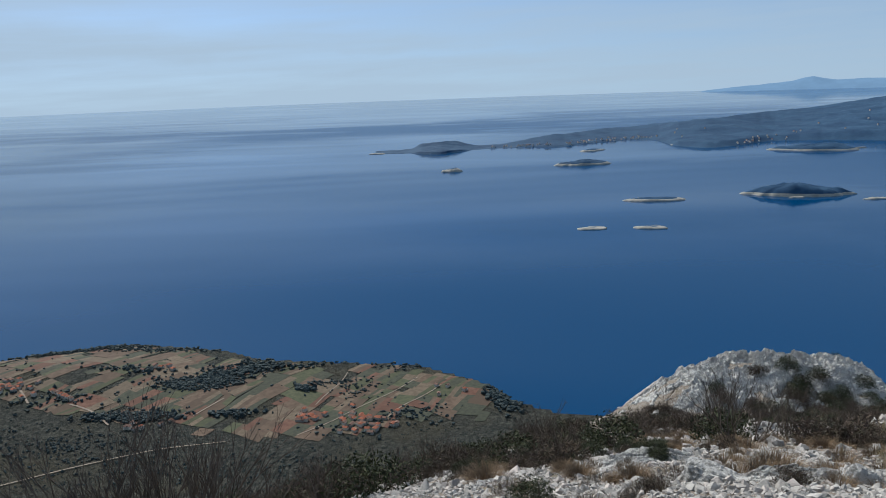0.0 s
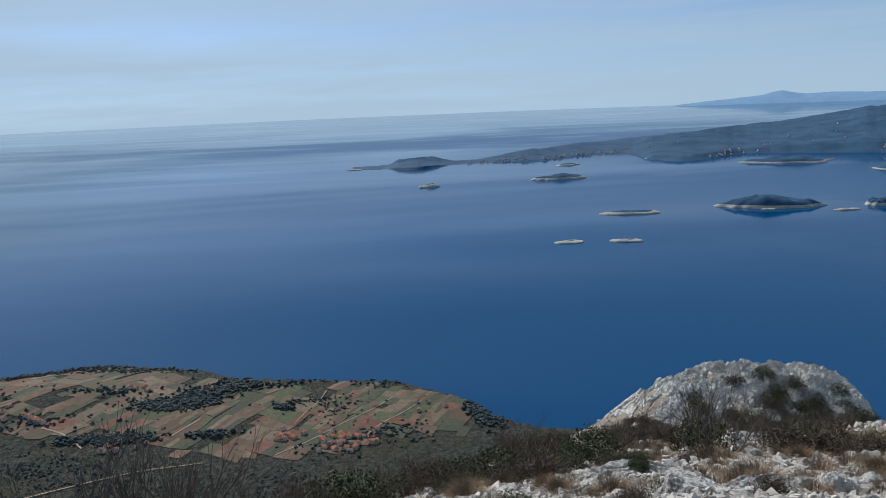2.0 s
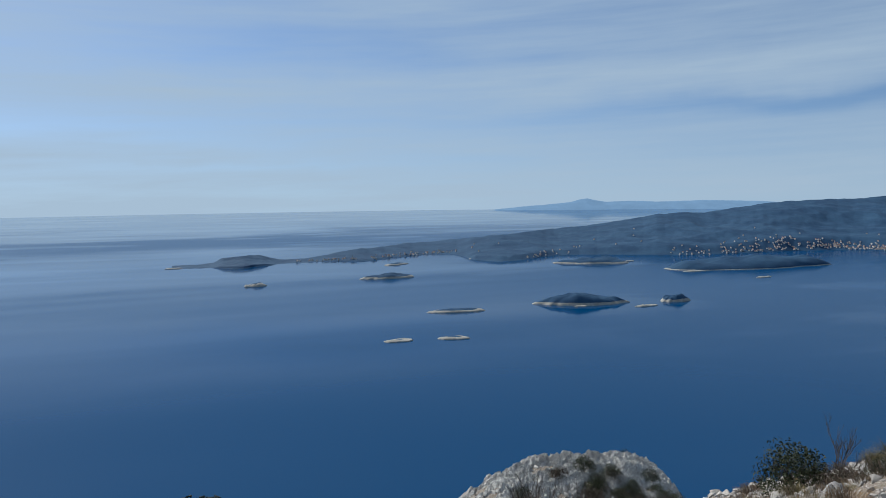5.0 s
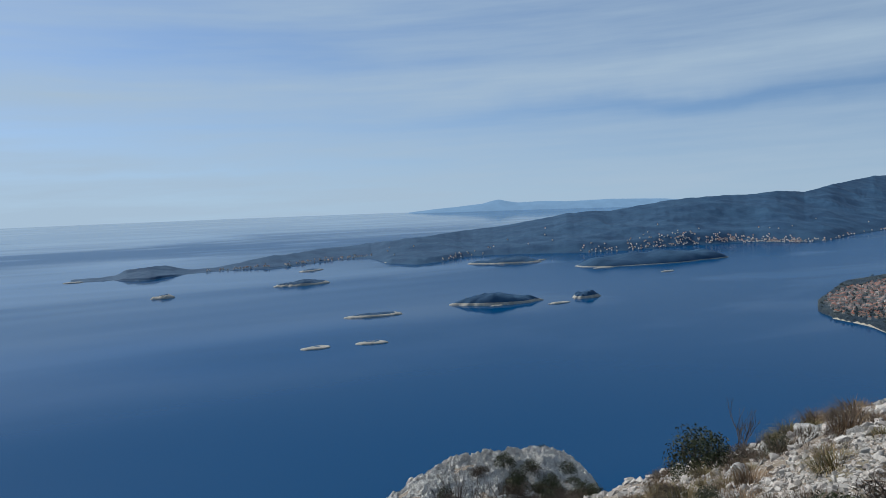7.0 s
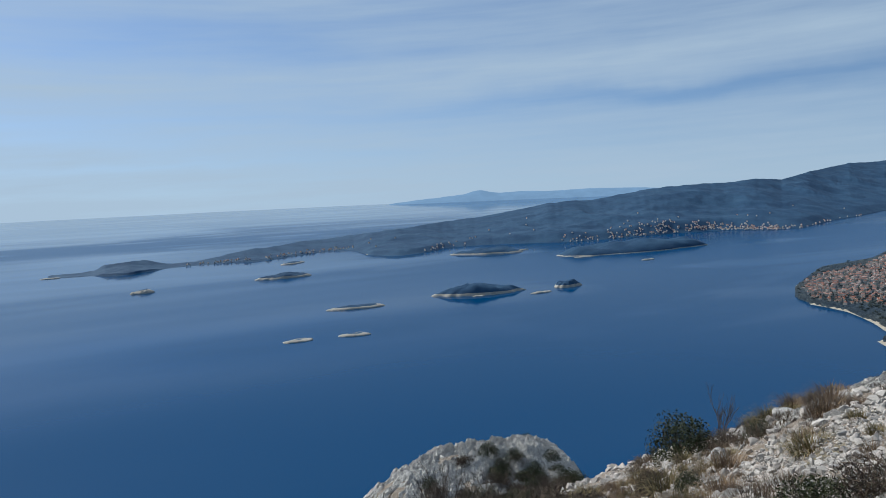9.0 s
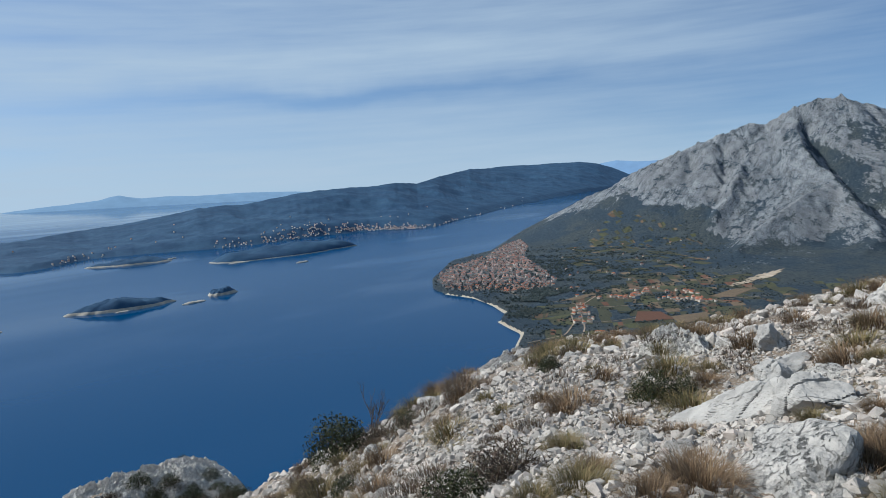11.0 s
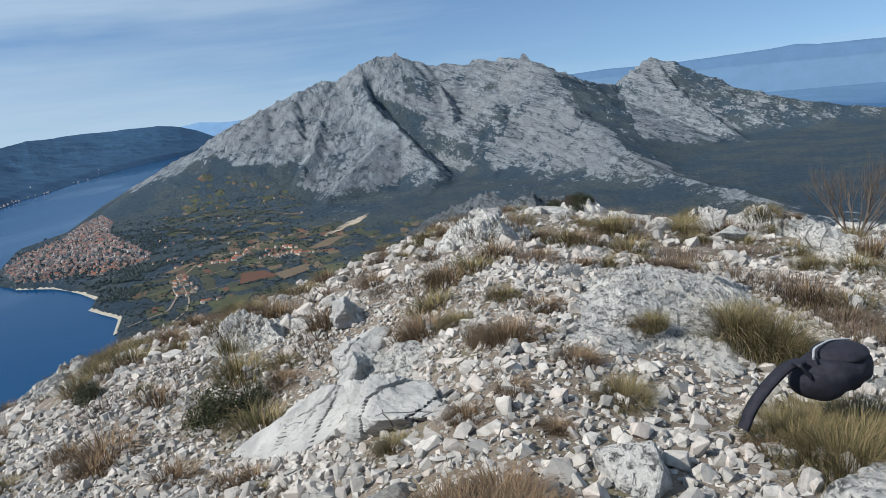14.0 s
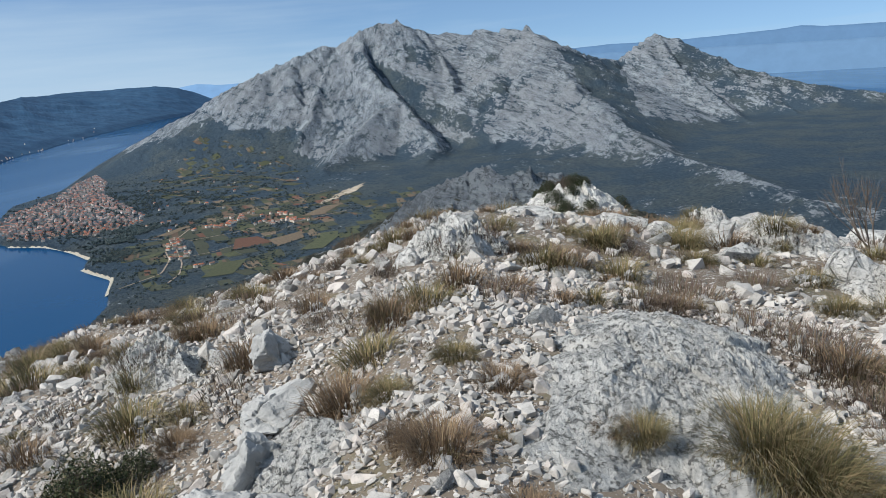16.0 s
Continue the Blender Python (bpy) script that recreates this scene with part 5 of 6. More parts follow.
# the tilted slab and the blocks above it: x, y, length, width, height, turn, tip, raised, seed
for label, x, y, a, b, c, turn, tip, up, seed in (
        ("long pale grey limestone slab tilted down the slope, cracked across", 5.9, 1.5, .92, .44, .26, 57, 20, .03, 61), ("smooth pale limestone slab beside the tilted slab", 5.25, .95, .62, .40, .26, 40, 8, .05, 66),
        ("angular pale limestone block with a dark split", 6.5, 1.42, .36, .27, .30, 30, 6, .10, 63), ("angular limestone block with a small dark hole", 8.5, 2.05, .36, .27, .28, 15, 4, .08, 64), ("flat pale limestone block", 7.5, 1.75, .50, .30, .24, 40, 8, .04, 65)):
    v, f = chiselled(6 if a > 0.6 else 5, seed, 15, 0.10, 0.03, (a, b, c), 0.035)
    d1, d2, who, *_ = worley(v[:, 0] / 0.34 + 0.3 * v[:, 2], v[:, 1] / 0.75 + 0.25 * fbm(v[:, 0] * 3, v[:, 1] * 3, 3, 0.5, seed), seed)
    v = v - v / np.linalg.norm(v, axis=1)[:, None] * (0.055 * np.exp(-(((d2 - d1) / 0.07) ** 2)) + 0.05 * who)[:, None]
    ob = rock_thing("limestone_outcrop" if a > 0.45 else "boulder", label, x, y, mesh_of("rock", v, f, SLAB_MAT), turn, -up, "slabs of the hilltop", (0, tip))


KARST = [
    # x, y, length, width, turn, lift, block, relief, seed, fineness: the broad bedrock of the hilltop
    ("broad grey pitted limestone bedrock rising through the rubble", 7.15, -1.40, 4.7, 2.3, -14, .20, .50, .055, 3, 180),
    ("low white limestone slab beside the path", 3.0, .62, 1.5, 1.0, 30, .10, .6, .05, 11, 110),
    ("pale broken limestone bedrock under the tilted slab", 6.6, 1.25, 2.2, 1.1, 20, .10, .42, .07, 8, 110),
    ("craggy pale limestone bedrock with broken blocks", 12.0, .6, 2.6, 1.7, 20, .30, .5, .20, 23, 100),
    ("craggy pale limestone bedrock with broken blocks", 14.2, -4.6, 3.6, 2.2, -12, .36, .6, .22, 31, 100),
    ("craggy pale limestone bedrock with broken blocks", 10.4, -4.6, 2.4, 1.5, 30, .28, .5, .17, 37, 90),
    ("craggy pale limestone bedrock with broken blocks", 18.6, -4.4, 3.6, 2.0, 8, .4, .7, .26, 39, 90),
]
KARST += [
    ("low grey limestone bedrock on the slope", 2.2, 6.3, 2.2, 1.1, -20, .12, .45, .10, 41, 90),
    ("low grey limestone bedrock on the slope", 1.2, 9.2, 2.8, 1.3, 10, .10, .5, .11, 43, 80),
    ("low grey limestone bedrock on the slope", 9.4, 8.4, 2.4, 1.2, 20, .10, .5, .16, 45, 90),
    ("low grey limestone bedrock on the slope", 12.4, 9.2, 3.0, 1.3, 0, .12, .5, .16, 47, 90),
    ("low grey limestone bedrock on the slope", 15.6, 10.7, 3.0, 1.4, 35, .25, .5, .22, 48, 90),
    ("low grey limestone bedrock on the slope", 9.2, 3.6, 2.4, 1.3, 40, .2, .5, .18, 49, 90),
    ("rocky limestone dome with tilted beds", 23.5, 51.0, 28.0, 16.0, 8, .20, 1.5, .66, 51, 240),
    ("rocky limestone knoll on the ridge", 56.0, -4.0, 19.0, 11.0, 0, .3, 1.2, .5, 53, 130),
    ("low bedded limestone ledges on the slope", 17.5, 47.0, 9.0, 4.0, 20, .25, 1.1, .45, 55, 110),
    ("low bedded limestone ledges on the slope", 13.0, 27.0, 8.0, 3.5, 10, .2, .8, .3, 57, 110),
]


def karst(label, cx, cy, long, wide, turn, lift, block, relief, seed, n):
    """Bedrock laid over the ground: tilted broken blocks with open joints, its rim sunk into the soil."""
    s, t = np.meshgrid(np.linspace(0.0, 1, int(n * 0.62)) ** 0.8, np.linspace(0, 2 * np.pi, int(n * 1.5), endpoint=False), indexing="ij")
    edge = 0.85 + 0.6 * (fbm(np.cos(t) * 1.8 + seed, np.sin(t) * 1.8, 4, 0.6, seed) - 0.5)
    u, v, a = np.cos(t) * s * edge * long / 2, np.sin(t) * s * edge * wide / 2, radians(turn)
    x, y = cx + u * math.cos(a) - v * math.sin(a), cy + u * math.sin(a) + v * math.cos(a)
    px, py = x + 0.3 * block * (fbm(x / block, y / block, 3, 0.5, seed + 7) - 0.5), y + 0.3 * block * (fbm(x / block, y / block, 3, 0.5, seed + 8) - 0.5)
    up = np.zeros_like(x)
    for scale, gain in ((1.0, 1.0), (0.42, 0.5), (0.17, 0.2)):
        d1, d2, who, mx, my = worley(px / (block * scale * 1.3), py / (block * scale * 0.8), seed)
        lean = np.cos(who * 40) * mx * 0.5 + (0.45 + 0.4 * np.sin(who * 23)) * my
        up = up + relief * gain * (who - 0.5 + lean * 0.55) - relief * gain * 0.45 * np.exp(-((d2 - d1) / 0.05) ** 2) * smooth(0.35, 0.6, fbm(x / block, y / block, 2, 0.5, seed + 9))
    up = up + relief * 0.9 * (fbm(x / block * 3, y / block * 3, 5, 0.68, seed + 5, True) - 0.6)
    up = up + 0.055 * min(1.5, block / 0.5) * (fbm(x / 0.15, y / 0.15, 4, 0.7, seed + 15, True) - 0.6)
    rim = smooth(1.0, 0.35, s)
    z = stony_z(x, y) + lift * rim + up * (0.45 + 0.55 * rim) - 0.5 * (1 - smooth(1.0, 0.93, s)) * max(0.5, relief)
    ob = link_mesh("limestone_outcrop", np.stack([x - cx, y - cy, z - z.mean()], -1).reshape(-1, 3), grid_faces(*s.shape, True)[:, ::-1], KARST_MAT, None, False)
    ob.location = (cx, cy, z.mean())
    tagged(ob, label, "rock", "bedrock of the hilltop")


for row in KARST:
    karst(*row)

FREE = np.random.default_rng(9)


def polar_spot(b0, b1, r0, r1, power=1.0):
    b, u = FREE.uniform(b0, b1), FREE.random() ** power
    r = r0 + (r1 - r0) * u
    return r * math.sin(radians(b)), r * math.cos(radians(b)), r


BOULDERS = [mesh_of("boulder", *chiselled(3, 100 + k, 20, 0.09, 0.05, (1, FREE.uniform(.6, .9), FREE.uniform(.5, .85)), 0.02), ROCK_MAT) for k in range(10)]
for k in range(290):
    x, y, r = polar_spot(-30, 118, 2.4, 22, 0.8)
    s = FREE.lognormal(-2.35, 0.45) * (1 + r / 40)
    if math.hypot(x - 1.2, y) < 2.4 and s > 0.1:
        continue
    ob = rock_thing("rock", "angular pale limestone rock in the rubble", x, y, BOULDERS[k % 10], FREE.uniform(0, 360), s * 0.28, "loose rocks of the hilltop", (FREE.normal() * 14, FREE.normal() * 14))
    ob.matrix_basis = ob.matrix_basis @ Matrix.Scale(min(s, 0.34), 4)

PEBBLES, CHIPS = [], []
for k in range(26):
    bm = bmesh.new()
    r = random.Random(k)
    wide, tall = r.uniform(.6, .9), r.uniform(.42, .75)
    for _ in range(8 if k < 10 else 14):
        q = Vector((r.gauss(0, 1), r.gauss(0, 1), r.gauss(0, 1))).normalized()
        q = Vector([math.copysign(abs(c) ** 0.55, c) for c in q]) * r.uniform(0.74, 0.9)
        bm.verts.new((q.x, q.y * wide, q.z * tall))
    bmesh.ops.convex_hull(bm, input=bm.verts)
    bmesh.ops.delete(bm, geom=[q for q in bm.verts if not q.link_faces], context="VERTS")
    bm.verts.index_update()
    (CHIPS if k < 10 else PEBBLES).append((np.array([q.co[:] for q in bm.verts]), np.array([[q.index for q in p.verts] for p in bm.faces])))
    bm.free()


def strewn(name, label, count, kinds, zone, size, power, material=STONES_MAT):
    vs, fs, n = [], [], 0
    spots = np.array([polar_spot(*zone, power) for _ in range(count)])
    for _, ox, oy, oa, ob, _, turn, *_ in OUTCROPS:
        c, s = math.cos(radians(turn)), math.sin(radians(turn))
        u, w = spots[:, 0] - ox, spots[:, 1] - oy
        spots = spots[((u * c + w * s) / (oa * 0.62)) ** 2 + ((w * c - u * s) / (ob * 0.66)) ** 2 > FREE.uniform(0.35, 1.0, len(spots))]
    for _, ox, oy, oa, ob, turn, *_ in KARST:
        c, s = math.cos(radians(turn)), math.sin(radians(turn))
        u, w = spots[:, 0] - ox, spots[:, 1] - oy
        spots = spots[(((u * c + w * s) / (oa * 0.43)) ** 2 + ((w * c - u * s) / (ob * 0.43)) ** 2 > FREE.uniform(0.45, 1.05, len(spots))) | (FREE.random(len(spots)) < 0.10)]
    patch = fbm(spots[:, 0] / 1.4, spots[:, 1] / 1.4, 3, 0.5, 71)
    floor = stony_z(spots[:, 0], spots[:, 1])
    for (x, y, r), p, z in zip(spots, patch, floor):
        if p < 0.36 and FREE.random() < 0.4 and size > 0.02:
            continue
        v, f = kinds[int(FREE.integers(len(kinds)))]
        s = min(size * FREE.lognormal(0, 0.48), size * 2.5)
        e = Euler((FREE.normal() * 0.5, FREE.normal() * 0.5, FREE.uniform(0, 6.3)))
        vs.append((v * s) @ np.array(e.to_matrix()).T + (x, y, z + s * 0.18))
        fs.append(f + n)
        n += len(v)
    tagged(link_mesh(name, np.concatenate(vs), np.concatenate(fs), material, None, False), label, "stones", kind="stuff")


strewn("loose_stones", "loose angular pale limestone rubble", 26000, PEBBLES, (-32, 119, 1.6, 10.5), 0.036, 0.60)
strewn("loose_blocks", "loose angular pale limestone blocks", 14000, PEBBLES, (-32, 119, 9, 24), 0.066, 0.65)
strewn("stone_chips", "small pale limestone chips and gravel", 34000, CHIPS, (-30, 119, 1.5, 10), 0.020, 0.58)
strewn("trodden_stones", "small limestone stones round the path", 9000, CHIPS, (-180, 180, 0.2, 7), 0.026, 0.6)
strewn("slope_stones", "pale limestone blocks on the farther slopes", 5200, PEBBLES, (12, 119, 20, 48), 0.15, 0.8)


def crag_stones(cx, cy, sx, sy, count, size):
    vs, fs, n = [], [], 0
    x, y = cx + FREE.normal(size=count) * sx, cy + FREE.normal(size=count) * sy
    for px, py, z in zip(x, y, stony_z(x, y)):
        v, f = CRAGS[int(FREE.integers(len(CRAGS)))]
        s = size * FREE.lognormal(0, 0.5)
        e = Euler((FREE.normal() * 0.2, FREE.normal() * 0.2, FREE.uniform(0, 6.3)))
        vs.append((v * s) @ np.array(e.to_matrix()).T + (px, py, z - s * 0.15))
        fs.append(f + n)
        n += len(v)
    return np.concatenate(vs), np.concatenate(fs)


CRAGS = [chiselled(2, 300 + k, 12, 0.06, 0.05, (1.2, .8, .7)) for k in range(8)]
for name, label, *args in (("dome_rocks", "weathered limestone blocks of the rocky dome", 25.0, 52.0, 5.6, 3.6, 560, 0.15), ("knoll_rocks", "weathered limestone blocks of the knoll on the ridge", 55, -4, 7, 4.5, 900, 0.22),
                           ("ridge_rocks", "weathered limestone blocks along the ridge", 22, -6, 5, 3.0, 300, 0.22)):
    v, f = crag_stones(*args)
    tagged(link_mesh(name, v, f, KARST_MAT, None, False), label, "rocks", kind="stuff")

# ---------------------------------------------------------------- grass and shrubs
GRASS_MAT = mat_islands("straw_and_green_grass", [(0.20, 0.150, 0.075), (0.15, 0.125, 0.058), (0.095, 0.090, 0.040), (0.27, 0.205, 0.115), (0.115, 0.105, 0.046)], 3.0, 0.8)
BROWN_MAT = mat_islands("dry_brown_grass", [(0.205, 0.135, 0.080), (0.155, 0.105, 0.066), (0.26, 0.19, 0.115), (0.12, 0.085, 0.058)], 3.0, 0.85)
HEATH_MAT = mat_islands("dry_heath_twigs", [(0.115, 0.080, 0.062), (0.085, 0.060, 0.050), (0.16, 0.115, 0.080), (0.10, 0.085, 0.050)], 3.0, 0.9)
LEAF_MAT = mat_islands("dark_evergreen_leaves", [(0.026, 0.035, 0.016), (0.040, 0.048, 0.021), (0.020, 0.027, 0.014), (0.062, 0.066, 0.030)], 4.0, 0.7, 0.15)
TWIG_MAT = mat_islands("withered_brown_twigs", [(0.085, 0.062, 0.050), (0.060, 0.046, 0.040), (0.115, 0.085, 0.062), (0.075, 0.070, 0.046)], 2.0, 0.9)
BARK_MAT = mat_simple("grey_brown_bark", (0.075, 0.060, 0.050), (0.13, 0.108, 0.09), 12, bump=0.004)


def blades(count, radius, length, width, spread, seed, droop=0.5):
    """Thin bent blades out of a small round base."""
    r = np.random.default_rng(seed)
    a, d = r.uniform(0, 6.283, count), radius * np.sqrt(r.random(count))
    lean = spread * (0.25 + d / radius) * r.uniform(0.5, 1.3, count)
    out = a + r.normal(size=count) * 0.5
    long = length * r.uniform(0.55, 1.15, count)
    base = np.stack([d * np.cos(a), d * np.sin(a), np.full(count, -0.03)], -1)
    side = np.stack([-np.sin(out), np.cos(out), 0 * out], -1)
    pts = []
    for t, w in ((0, 1.0), (0.55, 0.75), (1.0, 0.0)):
        bend = lean * (t + droop * t * t)
        c = base + (long * t)[:, None] * np.stack([np.cos(out) * np.sin(bend), np.sin(out) * np.sin(bend), np.cos(bend)], -1)
        pts += [c - side * width * w / 2, c + side * width * w / 2] if w else [c]
    v = np.stack(pts, 1).reshape(-1, 3)
    k = np.arange(count)[:, None] * 5
    return v, np.concatenate([k + (0, 1, 3), k + (0, 3, 2), k + (2, 3, 4)])


def wisps(count, dims, long, width, seed):
    """Fine twigs standing out of a lumpy crown, each a thin sliver."""
    r = np.random.default_rng(seed)
    d = r.normal(size=(count, 3))
    d /= np.linalg.norm(d, axis=1)[:, None]
    lump = 0.45 + 0.95 * fbm(d[:, 0] * 2.4 + seed, d[:, 1] * 2.4 + d[:, 2] * 1.8, 3, 0.55, seed)
    p = d * (lump * r.random(count) ** 0.45)[:, None]
    p[:, 2] = np.abs(p[:, 2]) - 0.05
    p = p * dims
    go = d * 0.4 + r.normal(size=(count, 3)) * 0.6 + (0, 0, 0.35)
    go /= np.linalg.norm(go, axis=1)[:, None]
    side = np.cross(go, r.normal(size=(count, 3)))
    side /= np.linalg.norm(side, axis=1)[:, None]
    size = r.uniform(0.5, 1.3, count)[:, None]
    v = np.stack([p - side * width, p + side * width, p + go * long * size], 1).reshape(-1, 3)
    return v, np.arange(count * 3).reshape(-1, 3)


def leaves(count, size, dims, seed, shell=0.55):
    """Small leaf faces through a lumpy crown."""
    r = np.random.default_rng(seed)
    d = r.normal(size=(count, 3))
    d /= np.linalg.norm(d, axis=1)[:, None]
    lump = 0.70 + 0.55 * fbm(d[:, 0] * 2.2 + seed, d[:, 1] * 2.2 + d[:, 2] * 1.7, 3, 0.5, seed)
    p = d * (lump * (shell + (1 - shell) * r.random(count) ** 0.5))[:, None]
    p[:, 2] = np.abs(p[:, 2]) - 0.06
    p = p * dims
    n = d + r.normal(size=(count, 3)) * 0.8
    u = np.cross(n, r.normal(size=(count, 3)))
    u /= np.linalg.norm(u, axis=1)[:, None]
    w = np.cross(n, u)
    w /= np.linalg.norm(w, axis=1)[:, None]
    s = size * r.uniform(0.6, 1.3, count)[:, None]
    v = np.stack([p - u * s, p + w * s * 0.6, p + u * s], 1).reshape(-1, 3)
    return v, np.arange(count * 3).reshape(-1, 3)


def twigs(seed, height, spread, levels=3, thick=0.02, forks=4):
    """A bare shrub: forking tapered stems."""
    r = random.Random(seed)
    vs, fs = [], []

    def stem(p, d, long, w, level):
        q = p + d * long
        side = d.cross(Vector((r.uniform(-1, 1), r.uniform(-1, 1), 0.3))).normalized()
        up = d.cross(side)
        n = len(vs)
        for c, k in ((p, w), (q, w * 0.6)):
            for a in (0, 2.1, 4.2):
                vs.append(c + (side * math.cos(a) + up * math.sin(a)) * k)
        for i in range(3):
            j = (i + 1) % 3
            fs.append((n + i, n + j, n + 3 + j, n + 3 + i))
        if level:
            for _ in range(r.randint(2, 3)):
                e = (d + Vector((r.gauss(0, spread), r.gauss(0, spread), r.uniform(0, 0.35)))).normalized()
                stem(q if r.random() < 0.7 else p + d * long * 0.6, e, long * r.uniform(0.6, 0.85), w * 0.6, level - 1)

    for _ in range(forks):
        e = Vector((r.gauss(0, 0.45), r.gauss(0, 0.45), 1)).normalized()
        stem(Vector((r.gauss(0, 0.05), r.gauss(0, 0.05), -0.06)), e, height * 0.38 * r.uniform(0.7, 1.1), thick, levels)
    return np.array([v[:] for v in vs]), np.array(fs)


TUFTS = [mesh_of("tuft", *blades(1150, .17, .25, .0031, .78, 400 + k, 0.4), GRASS_MAT, True) for k in range(4)]
BROWN = [mesh_of("brown_tuft", *blades(1000, .16, .22, .0032, .75, 420 + k, 0.3), BROWN_MAT, True) for k in range(4)]


def heath_mesh(seed):
    v, f = blades(520, .38, .18, .0046, .9, seed, 0.2)
    w, g = blades(260, .34, .14, .0052, 1.25, seed + 50, 0.15)
    return mesh_of("heath", np.concatenate([v, w]), np.concatenate([f, g + len(v)]), HEATH_MAT, True)


HEATH = [heath_mesh(440 + k) for k in range(4)]
BUSH_LEAF = [mesh_of("foliage", *leaves(3400, .026, (.5, .46, .62), 460 + k, 0.45), LEAF_MAT) for k in range(4)]
FAR_TWIG = [mesh_of("stem", *twigs(490 + k, .62, .55, 2, .018, 4), BARK_MAT) for k in range(3)]
LITTLE_TUFT = [mesh_of("tuft", *blades(360, .16, .24, .0056, .78, 700 + k, 0.4), GRASS_MAT, True) for k in range(3)]
LITTLE_BROWN = [mesh_of("brown_tuft", *blades(340, .16, .22, .0056, .75, 720 + k, 0.3), BROWN_MAT, True) for k in range(3)]
BUSH_TWIG = [mesh_of("stem", *twigs(480 + k, .62, .55, 3, .018, 5), BARK_MAT) for k in range(4)]
FAR_LEAF = [mesh_of("foliage", *leaves(1500, .034, (.5, .5, .55), 500 + k, 0.4), LEAF_MAT) for k in range(4)]
FAR_HEATH = [mesh_of("foliage", *wisps(1900, (.5, .5, .48), .12, .0065, 520 + k), TWIG_MAT) for k in range(3)]
BARE = [mesh_of("stem", *twigs(540 + k, .95, .26, 4, .012, 6), BARK_MAT) for k in range(4)]


def on_rock(x, y):
    """How far the bedrock rises over the soil here."""
    up = 0.0
    for _, ox, oy, oa, ob, turn, lift, *_ in KARST:
        c, s = math.cos(radians(turn)), math.sin(radians(turn))
        u, w = x - ox, y - oy
        up = max(up, lift * float(smooth(1.0, 0.35, math.hypot((u * c + w * s) / (oa * 0.43), (w * c - u * s) / (ob * 0.43)))))
    return up


def plant(name, label, category, group, x, y, size, meshes, parts=None):
    m = pose(x, y, floor_at(x, y) + on_rock(x, y) - 0.01, FREE.normal() * 4, FREE.normal() * 4, FREE.uniform(0, 360)) @ Matrix.Scale(size, 4)
    if parts is None:
        ob = new(name, meshes[int(FREE.integers(len(meshes)))])
    else:
        ob = new(name)
        for part_name, kinds in parts:
            new(part_name, kinds[int(FREE.integers(len(kinds)))]).parent = ob
    ob.matrix_basis = m
    return tagged(ob, label, category, group)


def tuft(x, y, w, kinds=None):
    plant("grass_tuft", "straw-coloured and green tuft of wiry grass", "grass", "grass tufts among the stones", x, y, w / .46, kinds or TUFTS)


def brown_tuft(x, y, w, kinds=None):
    plant("grass_tuft", "dry reddish-brown tuft of grass", "grass", "dry grass tufts among the stones", x, y, w / .44, kinds or BROWN)


def heath(x, y, w):
    plant("heath_shrub", "low dry brown heath with fine twigs", "shrub", "brown heath on the hilltop", x, y, w / .85, HEATH)


def bush(x, y, w, far=False):
    plant("evergreen_bush", "dark green evergreen bush with dense small leaves", "bush", "evergreen bushes on the slope", x, y, w / .95, None,
          [("foliage", FAR_LEAF if far else BUSH_LEAF), ("stem", FAR_TWIG if far else BUSH_TWIG)])


def brown_bush(x, y, w):
    plant("brown_shrub", "dry brown shrub with withered leaves", "shrub", "brown shrubs on the slope", x, y, w / .95, None, [("foliage", FAR_HEATH), ("stem", FAR_TWIG)])


def bare_shrub(x, y, h):
    plant("bare_shrub", "leafless shrub with thin dark twigs", "shrub", "bare shrubs on the slope", x, y, h, BARE)


for x, y, w in ((7.34, .18, .34), (6.93, .62, .34), (4.65, -.55, .34), (5.95, -1.69, .74), (6.1, -1.55, .6), (5.85, -1.85, .6), (6.0, -.95, .3), (13.2, -2.7, .8), (4.39, .74, .26), (2.4, -.07, .38), (2.54, 1.7, .45), (4.32, 2.81, .42), (2.38, 1.93, .36), (10.3, 3.6, .5),
                (12.0, 4.6, .6), (8.8, 1.0, .35), (4.12, -1.30, .46), (4.22, -1.62, .48), (4.4, -1.45, .46), (4.05, -1.55, .5), (4.28, -1.25, .42), (3.95, -1.42, .48), (4.5, -1.75, .5), (4.1, -1.8, .5), (9.4, -3.4, .5), (11.7, -2.6, .5), (15.2, 6.3, .7), (14.0, 4.6, .6)):
    tuft(x, y, w)
for x, y, w in ((3.1, .15, .5), (3.28, .28, .5), (3.22, .0, .42), (3.4, .1, .4), (2.62, 1.05, .5), (2.75, -.55, .4), (5.17, -.34, .34), (4.18, -.15, .2), (4.45, .32, .28), (5.81, .11, .5), (6.0, .3, .4), (6.89, -.18, .4), (7.46, 2.52, .38), (2.55, .95, .5), (3.03, 1.85, .4), (6.04, -.79, .22), (2.3, 1.15, .36)):
    brown_tuft(x, y, w)
